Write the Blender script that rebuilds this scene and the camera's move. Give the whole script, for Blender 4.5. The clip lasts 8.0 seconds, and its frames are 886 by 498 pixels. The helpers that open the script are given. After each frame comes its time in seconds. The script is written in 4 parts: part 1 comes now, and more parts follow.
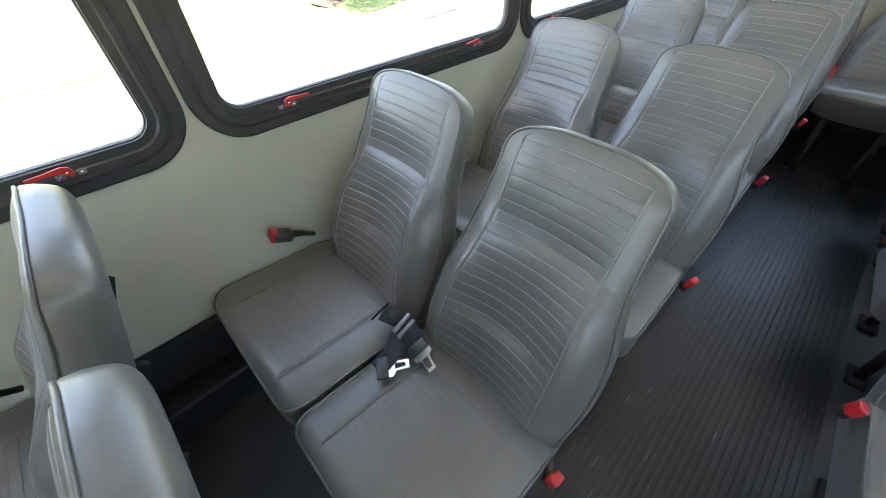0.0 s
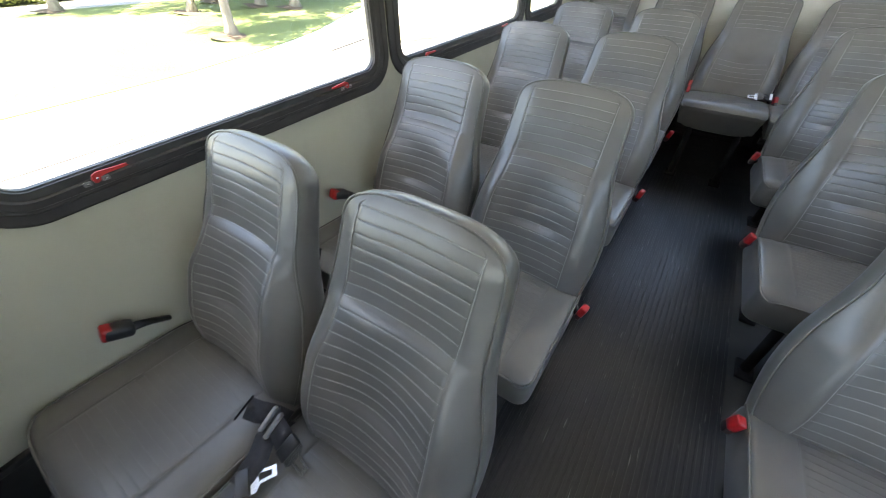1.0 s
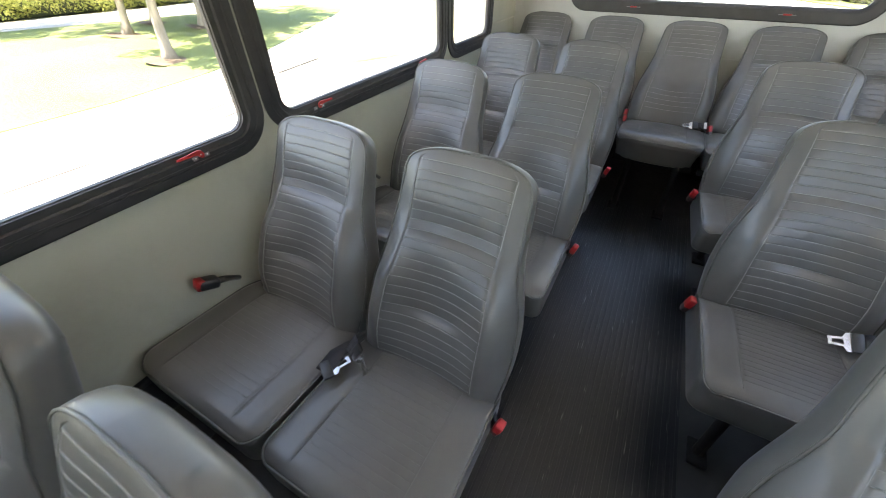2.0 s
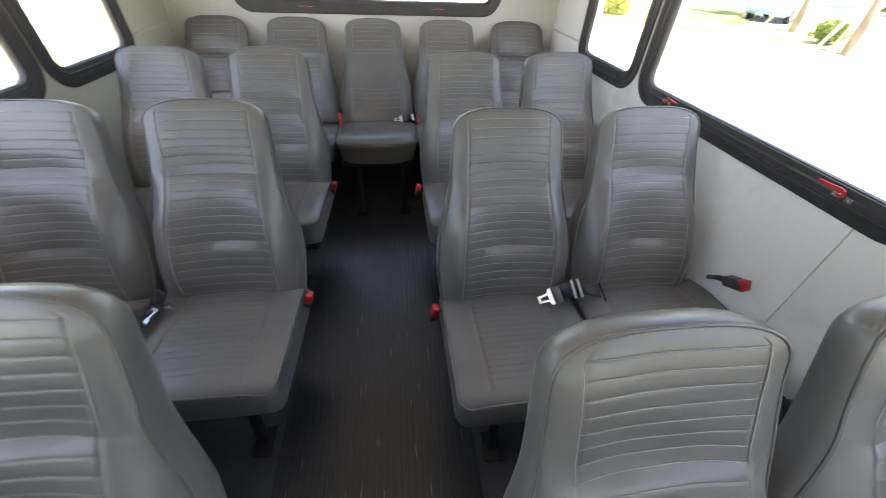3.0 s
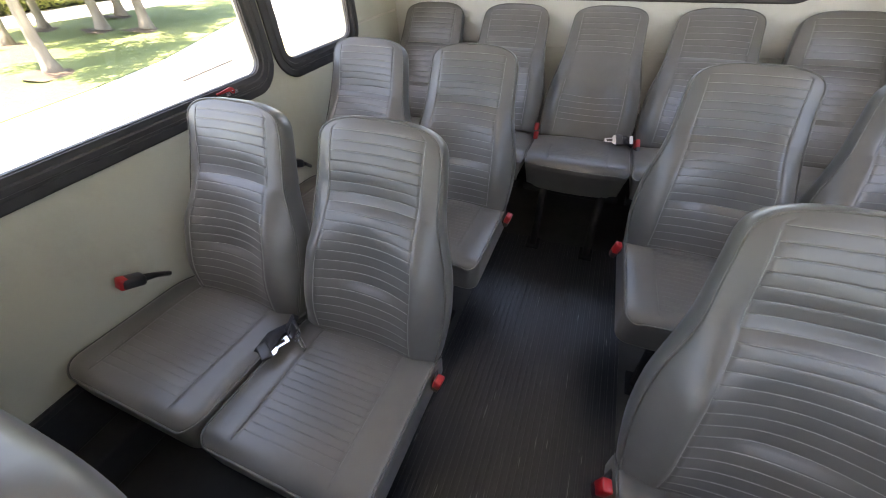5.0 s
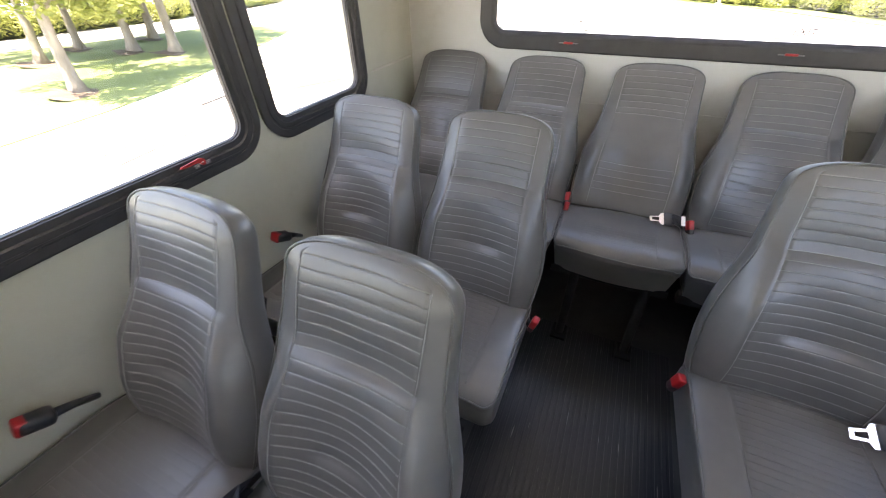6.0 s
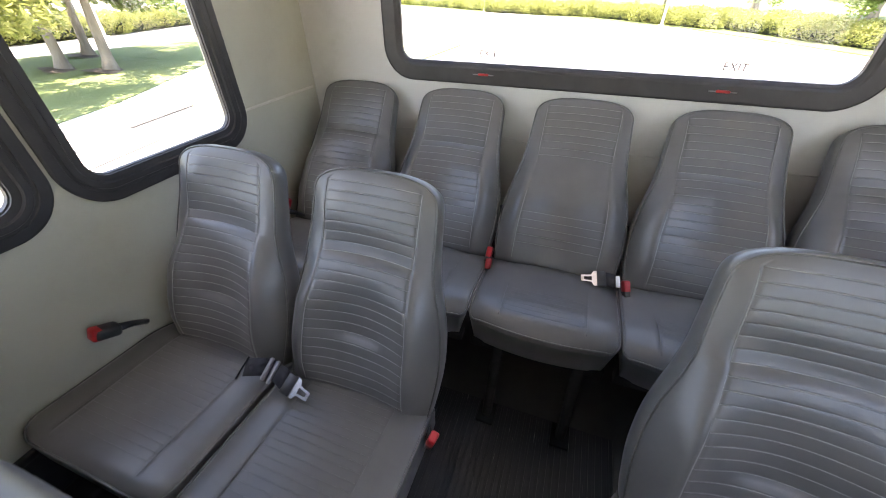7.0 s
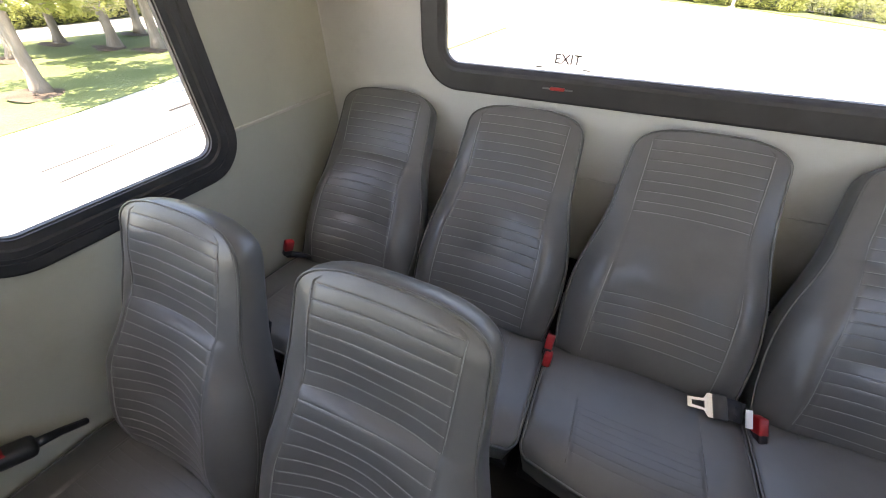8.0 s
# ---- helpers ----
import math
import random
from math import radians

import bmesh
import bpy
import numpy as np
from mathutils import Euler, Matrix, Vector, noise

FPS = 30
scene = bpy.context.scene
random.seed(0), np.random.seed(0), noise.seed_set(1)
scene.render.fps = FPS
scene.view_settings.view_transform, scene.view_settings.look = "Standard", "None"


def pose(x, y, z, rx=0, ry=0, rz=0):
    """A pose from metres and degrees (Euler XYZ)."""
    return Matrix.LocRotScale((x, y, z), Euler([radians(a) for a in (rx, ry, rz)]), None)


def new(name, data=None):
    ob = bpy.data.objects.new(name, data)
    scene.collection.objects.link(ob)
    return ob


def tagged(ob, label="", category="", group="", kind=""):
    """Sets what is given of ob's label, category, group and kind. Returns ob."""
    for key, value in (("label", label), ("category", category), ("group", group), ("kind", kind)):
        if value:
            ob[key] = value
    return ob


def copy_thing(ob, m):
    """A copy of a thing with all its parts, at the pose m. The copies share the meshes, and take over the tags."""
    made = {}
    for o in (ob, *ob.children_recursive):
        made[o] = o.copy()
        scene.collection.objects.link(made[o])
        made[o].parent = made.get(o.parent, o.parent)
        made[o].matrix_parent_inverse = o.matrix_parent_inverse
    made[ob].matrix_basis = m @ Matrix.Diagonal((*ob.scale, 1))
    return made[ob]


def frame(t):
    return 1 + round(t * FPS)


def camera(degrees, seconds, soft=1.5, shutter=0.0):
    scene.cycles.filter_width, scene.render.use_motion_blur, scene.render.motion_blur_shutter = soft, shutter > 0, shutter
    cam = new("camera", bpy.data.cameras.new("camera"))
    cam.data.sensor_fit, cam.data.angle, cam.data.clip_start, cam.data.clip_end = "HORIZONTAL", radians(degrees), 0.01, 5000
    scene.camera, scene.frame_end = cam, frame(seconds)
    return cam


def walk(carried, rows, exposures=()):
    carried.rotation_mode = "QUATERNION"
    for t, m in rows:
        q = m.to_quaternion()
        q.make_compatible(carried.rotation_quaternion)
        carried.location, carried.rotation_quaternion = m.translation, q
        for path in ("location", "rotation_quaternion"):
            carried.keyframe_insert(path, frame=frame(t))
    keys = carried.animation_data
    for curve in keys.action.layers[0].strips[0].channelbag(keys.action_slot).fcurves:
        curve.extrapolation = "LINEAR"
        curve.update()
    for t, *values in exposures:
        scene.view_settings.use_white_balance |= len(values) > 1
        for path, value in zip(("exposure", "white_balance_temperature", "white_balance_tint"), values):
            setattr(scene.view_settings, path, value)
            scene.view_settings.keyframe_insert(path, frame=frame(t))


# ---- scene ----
cam = camera(102.00, 8.0, soft=0.9, shutter=0.15)
# seconds, eye x y z, turn in degrees
PATH = [
    (0.0, -0.212, 0.282, 1.200, 45.45, 0.63, 45.78),
    (0.5, -0.169, 0.334, 1.208, 45.85, 0.57, 40.18),
    (1.0, -0.156, 0.499, 1.219, 48.34, 0.33, 34.38),
    (1.2, -0.196, 0.599, 1.224, 48.84, -0.57, 32.21),
    (2.3, -0.014, 1.002, 1.260, 51.50, 1.53, 24.58),
    (2.5, 0.074, 1.090, 1.245, 52.26, 2.14, 17.23),
    (3.0, 0.108, 1.220, 1.238, 50.48, -1.85, -6.86),
    (3.5, 0.117, 1.440, 1.230, 50.18, -2.68, -24.23),
    (4.0, 0.150, 1.542, 1.206, 49.52, -2.89, -27.92),
    (4.5, 0.011, 1.618, 1.199, 47.16, -3.37, -1.53),
    (4.7, 0.014, 1.622, 1.209, 47.29, 1.22, 13.60),
    (5.8, -0.111, 1.909, 1.234, 50.60, 1.78, 26.60),
    (6.0, -0.141, 1.999, 1.251, 51.45, 0.94, 24.46),
    (6.5, -0.092, 2.199, 1.255, 52.98, -0.92, 18.57),
    (7.0, -0.032, 2.392, 1.250, 53.42, 0.02, 19.59),
    (7.5, -0.153, 2.600, 1.234, 52.66, -0.92, 25.78),
    (8.0, -0.223, 2.789, 1.241, 51.15, 0.18, 25.50),
]
# seconds, stops, white balance: the clip's camera darkens and warms its picture on the way
EXPOSURES = [(0.0, 3.92, 7750, 16), (0.5, 3.88, 7850, 16), (1.0, 3.74, 7950, 17), (2.5, 3.52, 8150, 20), (4.0, 3.66, 8300, 26), (4.5, 3.58, 8450, 25), (5.8, 3.76, 8100, 26), (6.0, 3.73, 8100, 26), (6.5, 3.58, 8050, 26), (7.0, 3.49, 7700, 26), (7.5, 3.46, 7780, 26), (8.0, 3.25, 7900, 26)]
walk(cam, [(t, pose(x, y, z, rx, ry, rz)) for t, x, y, z, rx, ry, rz in PATH], exposures=EXPOSURES)

# ---- daylight ----
SUN_ELEVATION, SUN_AZIMUTH = radians(66), radians(181)
world = bpy.data.worlds.new("sky")
scene.world = world
world.use_nodes = True
wn = world.node_tree
sky = wn.nodes.new("ShaderNodeTexSky")
sky.sky_type = "NISHITA"
sky.sun_disc = False
sky.sun_elevation, sky.sun_rotation = SUN_ELEVATION, SUN_AZIMUTH
wn.links.new(sky.outputs[0], wn.nodes["Background"].inputs[0])
wn.nodes["Background"].inputs[1].default_value = 0.15
sun_data = bpy.data.lights.new("sun", "SUN")
sun_data.energy, sun_data.angle, sun_data.color = 4.0, radians(0.6), (1.0, 0.95, 0.87)
sun = new("sun", sun_data)
sun_way = Vector((math.sin(SUN_AZIMUTH) * math.cos(SUN_ELEVATION), math.cos(SUN_AZIMUTH) * math.cos(SUN_ELEVATION), math.sin(SUN_ELEVATION)))
sun.matrix_world = Matrix.Translation(sun_way * 60) @ sun_way.to_track_quat("Z", "Y").to_matrix().to_4x4()

# ---- materials ----
def nodes_of(name):
    m = bpy.data.materials.new(name)
    m.use_nodes = True
    t = m.node_tree
    return m, t, t.nodes["Principled BSDF"]


def add(t, kind, **values):
    n = t.nodes.new(kind)
    for key, value in values.items():
        n.inputs[key.replace("_", " ")].default_value = value
    return n


def noise_of(t, scale, detail=4.0, rough=0.55, stretch=None):
    """Noise in the object's own metres, shifted by a random amount from object to object."""
    at = t.nodes.new("ShaderNodeTexCoord")
    info = t.nodes.new("ShaderNodeObjectInfo")
    shift = t.nodes.new("ShaderNodeVectorMath")
    shift.operation = "MULTIPLY_ADD"
    shift.inputs[1].default_value = (37.0, 53.0, 71.0)
    t.links.new(info.outputs["Random"], shift.inputs[0])
    t.links.new(at.outputs["Object"], shift.inputs[2])
    n = add(t, "ShaderNodeTexNoise", Scale=scale, Detail=detail, Roughness=rough)
    if stretch:
        mp = add(t, "ShaderNodeMapping", Scale=stretch)
        t.links.new(shift.outputs[0], mp.inputs[0])
        t.links.new(mp.outputs[0], n.inputs["Vector"])
    else:
        t.links.new(shift.outputs[0], n.inputs["Vector"])
    return n


def ramp(t, source, stops):
    r = t.nodes.new("ShaderNodeValToRGB")
    while len(r.color_ramp.elements) < len(stops):
        r.color_ramp.elements.new(0.5)
    for e, (p, c) in zip(r.color_ramp.elements, stops):
        e.position, e.color = p, (*c, 1) if len(c) == 3 else c
    t.links.new(source, r.inputs[0])
    return r


def surface(name, low, high, rough, scale=6.0, grain=300.0, bump=0.15, metal=0.0, rough_span=0.12, spec=0.5, distance=0.001, stretch=None):
    """A two-scale material: blotches between two colours, and a fine grain in the relief and the gloss."""
    m, t, b = nodes_of(name)
    big = noise_of(t, scale, 6.0, 0.6, stretch)
    c = ramp(t, big.outputs[0], [(0.3, low), (0.72, high)])
    t.links.new(c.outputs[0], b.inputs["Base Color"])
    fine = noise_of(t, grain, 3.0)
    rr = add(t, "ShaderNodeMapRange")
    rr.inputs["To Min"].default_value, rr.inputs["To Max"].default_value = rough - rough_span, rough + rough_span
    mid = noise_of(t, scale * 3.7, 5.0)
    t.links.new(mid.outputs[0], rr.inputs["Value"])
    t.links.new(rr.outputs[0], b.inputs["Roughness"])
    bp = add(t, "ShaderNodeBump", Strength=bump, Distance=distance)
    t.links.new(fine.outputs[0], bp.inputs["Height"])
    t.links.new(bp.outputs[0], b.inputs["Normal"])
    b.inputs["Metallic"].default_value = metal
    b.inputs["Specular IOR Level"].default_value = spec
    return m


vinyl = surface("grey_vinyl", (0.081, 0.079, 0.0735), (0.110, 0.107, 0.0995), 0.335, 5.0, 240.0, 0.04, rough_span=0.06, spec=0.55)


def add_creases(m, scale, strength, distance, stretch=None):
    """A second, broader relief under the fine grain: soft waves and creases."""
    t = m.node_tree
    fine = next(n for n in t.nodes if n.type == "BUMP")
    wave = noise_of(t, scale, 1.0, 0.4, stretch)
    b = add(t, "ShaderNodeBump", Strength=strength, Distance=distance)
    t.links.new(wave.outputs[0], b.inputs["Height"])
    t.links.new(b.outputs[0], fine.inputs["Normal"])


add_creases(vinyl, 24.0, 0.12, 0.004)
add_creases(vinyl, 9.0, 0.16, 0.010)
vinyl_piping = surface("piping_vinyl", (0.07, 0.07, 0.064), (0.11, 0.108, 0.098), 0.38, 20.0, 500.0, 0.1)
thread = surface("thread", (0.175, 0.172, 0.164), (0.240, 0.236, 0.225), 0.45, 60.0, 900.0, 0.1)
thread_worn = surface("worn_thread", (0.09, 0.088, 0.084), (0.125, 0.122, 0.117), 0.5, 60.0, 900.0, 0.1)
# right wall lightened, left and rear darkened, standing in for uneven window light
wall_panel_lit = surface("wall_panel_lit", (0.64, 0.64, 0.62), (0.71, 0.71, 0.69), 0.48, 2.2, 160.0, 0.16, rough_span=0.08)
wall_panel_shaded = surface("wall_panel_shaded", (0.37, 0.367, 0.293), (0.435, 0.432, 0.348), 0.48, 2.2, 160.0, 0.16, rough_span=0.08)
rear_panel_shaded = surface("rear_panel_shaded", (0.41, 0.408, 0.38), (0.475, 0.473, 0.445), 0.5, 2.0, 160.0, 0.14, rough_span=0.08)


def add_smudges(m, colour, scale, amount):
    """Rubbed, slightly dirty patches over a plain panel."""
    t = m.node_tree
    b = t.nodes["Principled BSDF"]
    base = b.inputs["Base Color"].links[0].from_socket
    spots = noise_of(t, scale, 8.0, 0.7)
    mask = ramp(t, spots.outputs[0], [(0.52, (0, 0, 0)), (0.80, (amount, amount, amount))])
    mix = t.nodes.new("ShaderNodeMixRGB")
    t.links.new(mask.outputs[0], mix.inputs[0])
    t.links.new(base, mix.inputs[1])
    mix.inputs[2].default_value = (*colour, 1)
    t.links.new(mix.outputs[0], b.inputs["Base Color"])


for panel in (wall_panel_shaded, wall_panel_lit, rear_panel_shaded):
    add_smudges(panel, (0.30, 0.27, 0.21), 3.1, 0.55)
    add_creases(panel, 1.6, 0.25, 0.012)
headliner = surface("headliner", (0.69, 0.69, 0.675), (0.75, 0.75, 0.735), 0.85, 3.0, 220.0, 0.2)
trim_tan = surface("trim_tan", (0.42, 0.39, 0.32), (0.50, 0.47, 0.40), 0.5, 9.0, 200.0, 0.1)
rubber_black = surface("black_rubber", (0.008, 0.008, 0.009), (0.017, 0.017, 0.018), 0.62, 9.0, 260.0, 0.15)
frame_black = surface("black_frame", (0.019, 0.0185, 0.019), (0.033, 0.032, 0.033), 0.46, 14.0, 300.0, 0.08)
floor_black = surface("floor_vinyl", (0.015, 0.0145, 0.0145), (0.032, 0.031, 0.031), 0.55, 7.0, 200.0, 0.2)
steel_black = surface("black_steel", (0.006, 0.006, 0.006), (0.013, 0.013, 0.013), 0.75, 18.0, 240.0, 0.1, spec=0.2)
webbing = surface("webbing", (0.010, 0.010, 0.013), (0.022, 0.022, 0.027), 0.75, 60.0, 900.0, 0.4)
plastic_black = surface("black_plastic", (0.012, 0.012, 0.013), (0.022, 0.022, 0.023), 0.38, 30.0, 300.0, 0.08)
plastic_grey = surface("grey_plastic", (0.16, 0.16, 0.165), (0.21, 0.21, 0.215), 0.4, 30.0, 300.0, 0.08)
plastic_red = surface("red_plastic", (0.27, 0.007, 0.010), (0.37, 0.012, 0.015), 0.34, 30.0, 300.0, 0.06)
enamel_red = surface("red_enamel", (0.34, 0.014, 0.014), (0.46, 0.024, 0.022), 0.4, 50.0, 300.0, 0.1)
chrome = surface("chrome", (0.70, 0.71, 0.73), (0.82, 0.83, 0.85), 0.2, 40.0, 300.0, 0.05, metal=1.0, rough_span=0.06)
bark = surface("bark", (0.15, 0.125, 0.10), (0.31, 0.275, 0.235), 0.9, 6.0, 30.0, 0.8, distance=0.03, stretch=(1.0, 1.0, 0.25))
concrete = surface("concrete", (0.42, 0.41, 0.385), (0.54, 0.53, 0.50), 0.85, 0.35, 20.0, 0.3, distance=0.01)
# concrete darkened to carry the shade of the kerb below the hedge
kerb_stone_shaded = surface("kerb_stone_shaded", (0.21, 0.205, 0.195), (0.33, 0.325, 0.305), 0.85, 1.2, 20.0, 0.3, distance=0.01)
tar = surface("tar", (0.030, 0.030, 0.029), (0.060, 0.059, 0.056), 0.9, 3.0, 40.0, 0.3, distance=0.005)
mulch = surface("mulch", (0.06, 0.045, 0.032), (0.13, 0.10, 0.075), 0.95, 4.0, 25.0, 0.8, distance=0.03)
car_paint = surface("car_paint", (0.16, 0.30, 0.42), (0.19, 0.34, 0.46), 0.25, 2.0, 400.0, 0.02)
white_paint = surface("white_paint", (0.68, 0.68, 0.66), (0.78, 0.78, 0.76), 0.5, 3.0, 100.0, 0.1)
blue_paint = surface("blue_paint", (0.02, 0.12, 0.42), (0.03, 0.16, 0.50), 0.45, 3.0, 100.0, 0.1)
stop_red = surface("sign_red", (0.5, 0.02, 0.02), (0.6, 0.03, 0.03), 0.45, 3.0, 100.0, 0.05)
decal_ink = surface("decal_ink", (0.07, 0.07, 0.07), (0.10, 0.10, 0.10), 0.7, 40.0, 300.0, 0.05)
wood_pale = surface("pale_timber", (0.50, 0.44, 0.35), (0.62, 0.56, 0.46), 0.8, 5.0, 60.0, 0.3, stretch=(1, 1, 0.2))


def asphalt_material():
    m, t, b = nodes_of("pale_asphalt")
    big = noise_of(t, 0.12, 5.0)
    fine = noise_of(t, 30.0, 3.0)
    c = ramp(t, big.outputs[0], [(0.3, (0.34, 0.335, 0.32)), (0.7, (0.43, 0.42, 0.40))])
    mix = t.nodes.new("ShaderNodeMixRGB")
    mix.blend_type = "MULTIPLY"
    mix.inputs[0].default_value = 0.35
    t.links.new(c.outputs[0], mix.inputs[1])
    t.links.new(ramp(t, fine.outputs[0], [(0.3, (0.6, 0.6, 0.6)), (0.7, (1, 1, 1))]).outputs[0], mix.inputs[2])
    t.links.new(mix.outputs[0], b.inputs["Base Color"])
    b.inputs["Roughness"].default_value = 0.9
    return m


def runner_material():
    """Dark ribbed rubber with scuffs and short pale scratches along the walking direction."""
    m, t, b = nodes_of("runner_rubber")
    big = noise_of(t, 2.5, 6.0, 0.65)
    c = ramp(t, big.outputs[0], [(0.3, (0.0060, 0.0064, 0.0082)), (0.7, (0.0140, 0.0146, 0.0185))])
    at = t.nodes.new("ShaderNodeNewGeometry")
    mp = add(t, "ShaderNodeMapping", Scale=(130.0, 9.0, 1.0))
    t.links.new(at.outputs["Position"], mp.inputs[0])
    sc = add(t, "ShaderNodeTexNoise", Scale=1.0, Detail=1.0)
    t.links.new(mp.outputs[0], sc.inputs["Vector"])
    mask = ramp(t, sc.outputs[0], [(0.715, (0, 0, 0)), (0.755, (1, 1, 1))])
    mix = t.nodes.new("ShaderNodeMixRGB")
    t.links.new(mask.outputs[0], mix.inputs[0])
    t.links.new(c.outputs[0], mix.inputs[1])
    mix.inputs[2].default_value = (0.13, 0.13, 0.13, 1)
    t.links.new(mix.outputs[0], b.inputs["Base Color"])
    b.inputs["Specular IOR Level"].default_value = 0.36
    rr = ramp(t, noise_of(t, 5.0, 5.0).outputs[0], [(0.3, (0.30, 0.30, 0.30)), (0.7, (0.48, 0.48, 0.48))])
    t.links.new(rr.outputs[0], b.inputs["Roughness"])
    bp = add(t, "ShaderNodeBump", Strength=0.25, Distance=0.001)
    t.links.new(noise_of(t, 260.0, 3.0).outputs[0], bp.inputs["Height"])
    t.links.new(bp.outputs[0], b.inputs["Normal"])
    return m


def leaf_material(name, dark, light):
    m, t, b = nodes_of(name)
    g = t.nodes.new("ShaderNodeNewGeometry")
    c = ramp(t, g.outputs["Random Per Island"], [(0.0, dark), (1.0, light)])
    t.links.new(c.outputs[0], b.inputs["Base Color"])
    b.inputs["Roughness"].default_value = 0.7
    b.inputs["Specular IOR Level"].default_value = 0.25
    tr = t.nodes.new("ShaderNodeBsdfTranslucent")
    t.links.new(c.outputs[0], tr.inputs[0])
    mix = t.nodes.new("ShaderNodeMixShader")
    mix.inputs[0].default_value = 0.35
    t.links.new(b.outputs[0], mix.inputs[1])
    t.links.new(tr.outputs[0], mix.inputs[2])
    t.links.new(mix.outputs[0], t.nodes["Material Output"].inputs[0])
    return m


def grass_material(name, low, high):
    m, t, b = nodes_of(name)
    a, f = noise_of(t, 0.35, 5.0, 0.6), noise_of(t, 14.0, 4.0)
    c = ramp(t, a.outputs[0], [(0.3, low), (0.7, high)])
    mix = t.nodes.new("ShaderNodeMixRGB")
    mix.blend_type = "MULTIPLY"
    mix.inputs[0].default_value = 0.6
    t.links.new(c.outputs[0], mix.inputs[1])
    t.links.new(ramp(t, f.outputs[0], [(0.3, (0.5, 0.5, 0.5)), (0.7, (1, 1, 1))]).outputs[0], mix.inputs[2])
    t.links.new(mix.outputs[0], b.inputs["Base Color"])
    b.inputs["Roughness"].default_value = 0.9
    bp = add(t, "ShaderNodeBump", Strength=0.8, Distance=0.05)
    t.links.new(f.outputs[0], bp.inputs["Height"])
    t.links.new(bp.outputs[0], b.inputs["Normal"])
    return m


def pane_material():
    m, t, b = nodes_of("window_glass")
    tr = t.nodes.new("ShaderNodeBsdfTransparent")
    tr.inputs[0].default_value = (0.93, 0.95, 0.93, 1)
    gl = t.nodes.new("ShaderNodeBsdfGlossy")
    gl.inputs["Roughness"].default_value = 0.02
    lw = add(t, "ShaderNodeLayerWeight", Blend=0.5)
    pw = t.nodes.new("ShaderNodeMath")
    pw.operation, pw.inputs[1].default_value = "POWER", 5.0
    t.links.new(lw.outputs["Facing"], pw.inputs[0])
    fr = t.nodes.new("ShaderNodeMath")
    fr.operation, fr.inputs[1].default_value, fr.inputs[2].default_value = "MULTIPLY_ADD", 0.35, 0.03
    t.links.new(pw.outputs[0], fr.inputs[0])
    mix = t.nodes.new("ShaderNodeMixShader")
    t.links.new(fr.outputs[0], mix.inputs[0])
    t.links.new(tr.outputs[0], mix.inputs[1])
    t.links.new(gl.outputs[0], mix.inputs[2])
    t.links.new(mix.outputs[0], t.nodes["Material Output"].inputs[0])
    return m


asphalt, runner_rubber, pane_glass = asphalt_material(), runner_material(), pane_material()
lawn = grass_material("lawn", (0.11, 0.165, 0.045), (0.19, 0.23, 0.085))
lawn_dry = grass_material("dry_lawn", (0.26, 0.27, 0.14), (0.40, 0.39, 0.25))
leaf_green = leaf_material("leaf_green", (0.06, 0.11, 0.022), (0.19, 0.26, 0.06))
leaf_yellow = leaf_material("leaf_yellow_green", (0.15, 0.18, 0.045), (0.33, 0.35, 0.11))
leaf_deep = leaf_material("leaf_deep_green", (0.02, 0.05, 0.010), (0.075, 0.125, 0.022))
# near-black green: inner shade of the hedges put into a colour
core_shade = surface("hedge_core_shade", (0.012, 0.018, 0.006), (0.03, 0.04, 0.014), 0.9, 8.0, 30.0, 0.8, distance=0.03)


# ---- mesh helpers ----
def empty(name, label, category, group="", kind="", at=None):
    ob = new(name)
    ob.empty_display_size = 0.1
    tagged(ob, label, category, group, kind)
    if at is not None:
        ob.matrix_basis = at
    return ob


def part(name, bm, material, parent=None, label="", smooth=True):
    me = bpy.data.meshes.new(name)
    bmesh.ops.recalc_face_normals(bm, faces=bm.faces)
    bm.to_mesh(me)
    bm.free()
    me.materials.append(material)
    if smooth:
        me.polygons.foreach_set("use_smooth", [True] * len(me.polygons))
    ob = new(name, me)
    if parent is not None:
        ob.parent = parent
    if label:
        ob["label"] = label
    return ob


def box(bm, lo, hi, bevel=0.0, m=None):
    lo, hi = Vector(lo), Vector(hi)
    made = bmesh.ops.create_cube(bm, size=1.0)["verts"]
    for v in made:
        v.co = Vector(((v.co.x + 0.5) * (hi.x - lo.x) + lo.x, (v.co.y + 0.5) * (hi.y - lo.y) + lo.y, (v.co.z + 0.5) * (hi.z - lo.z) + lo.z))
    if bevel:
        edges = list({e for v in made for e in v.link_edges})
        r = bmesh.ops.bevel(bm, geom=edges, offset=bevel, segments=2, affect="EDGES", profile=0.5)
        made = list({v for f in r["faces"] for v in f.verts} | {v for v in made if v.is_valid})
    if m is not None:
        bmesh.ops.transform(bm, matrix=m, verts=made)
    return made


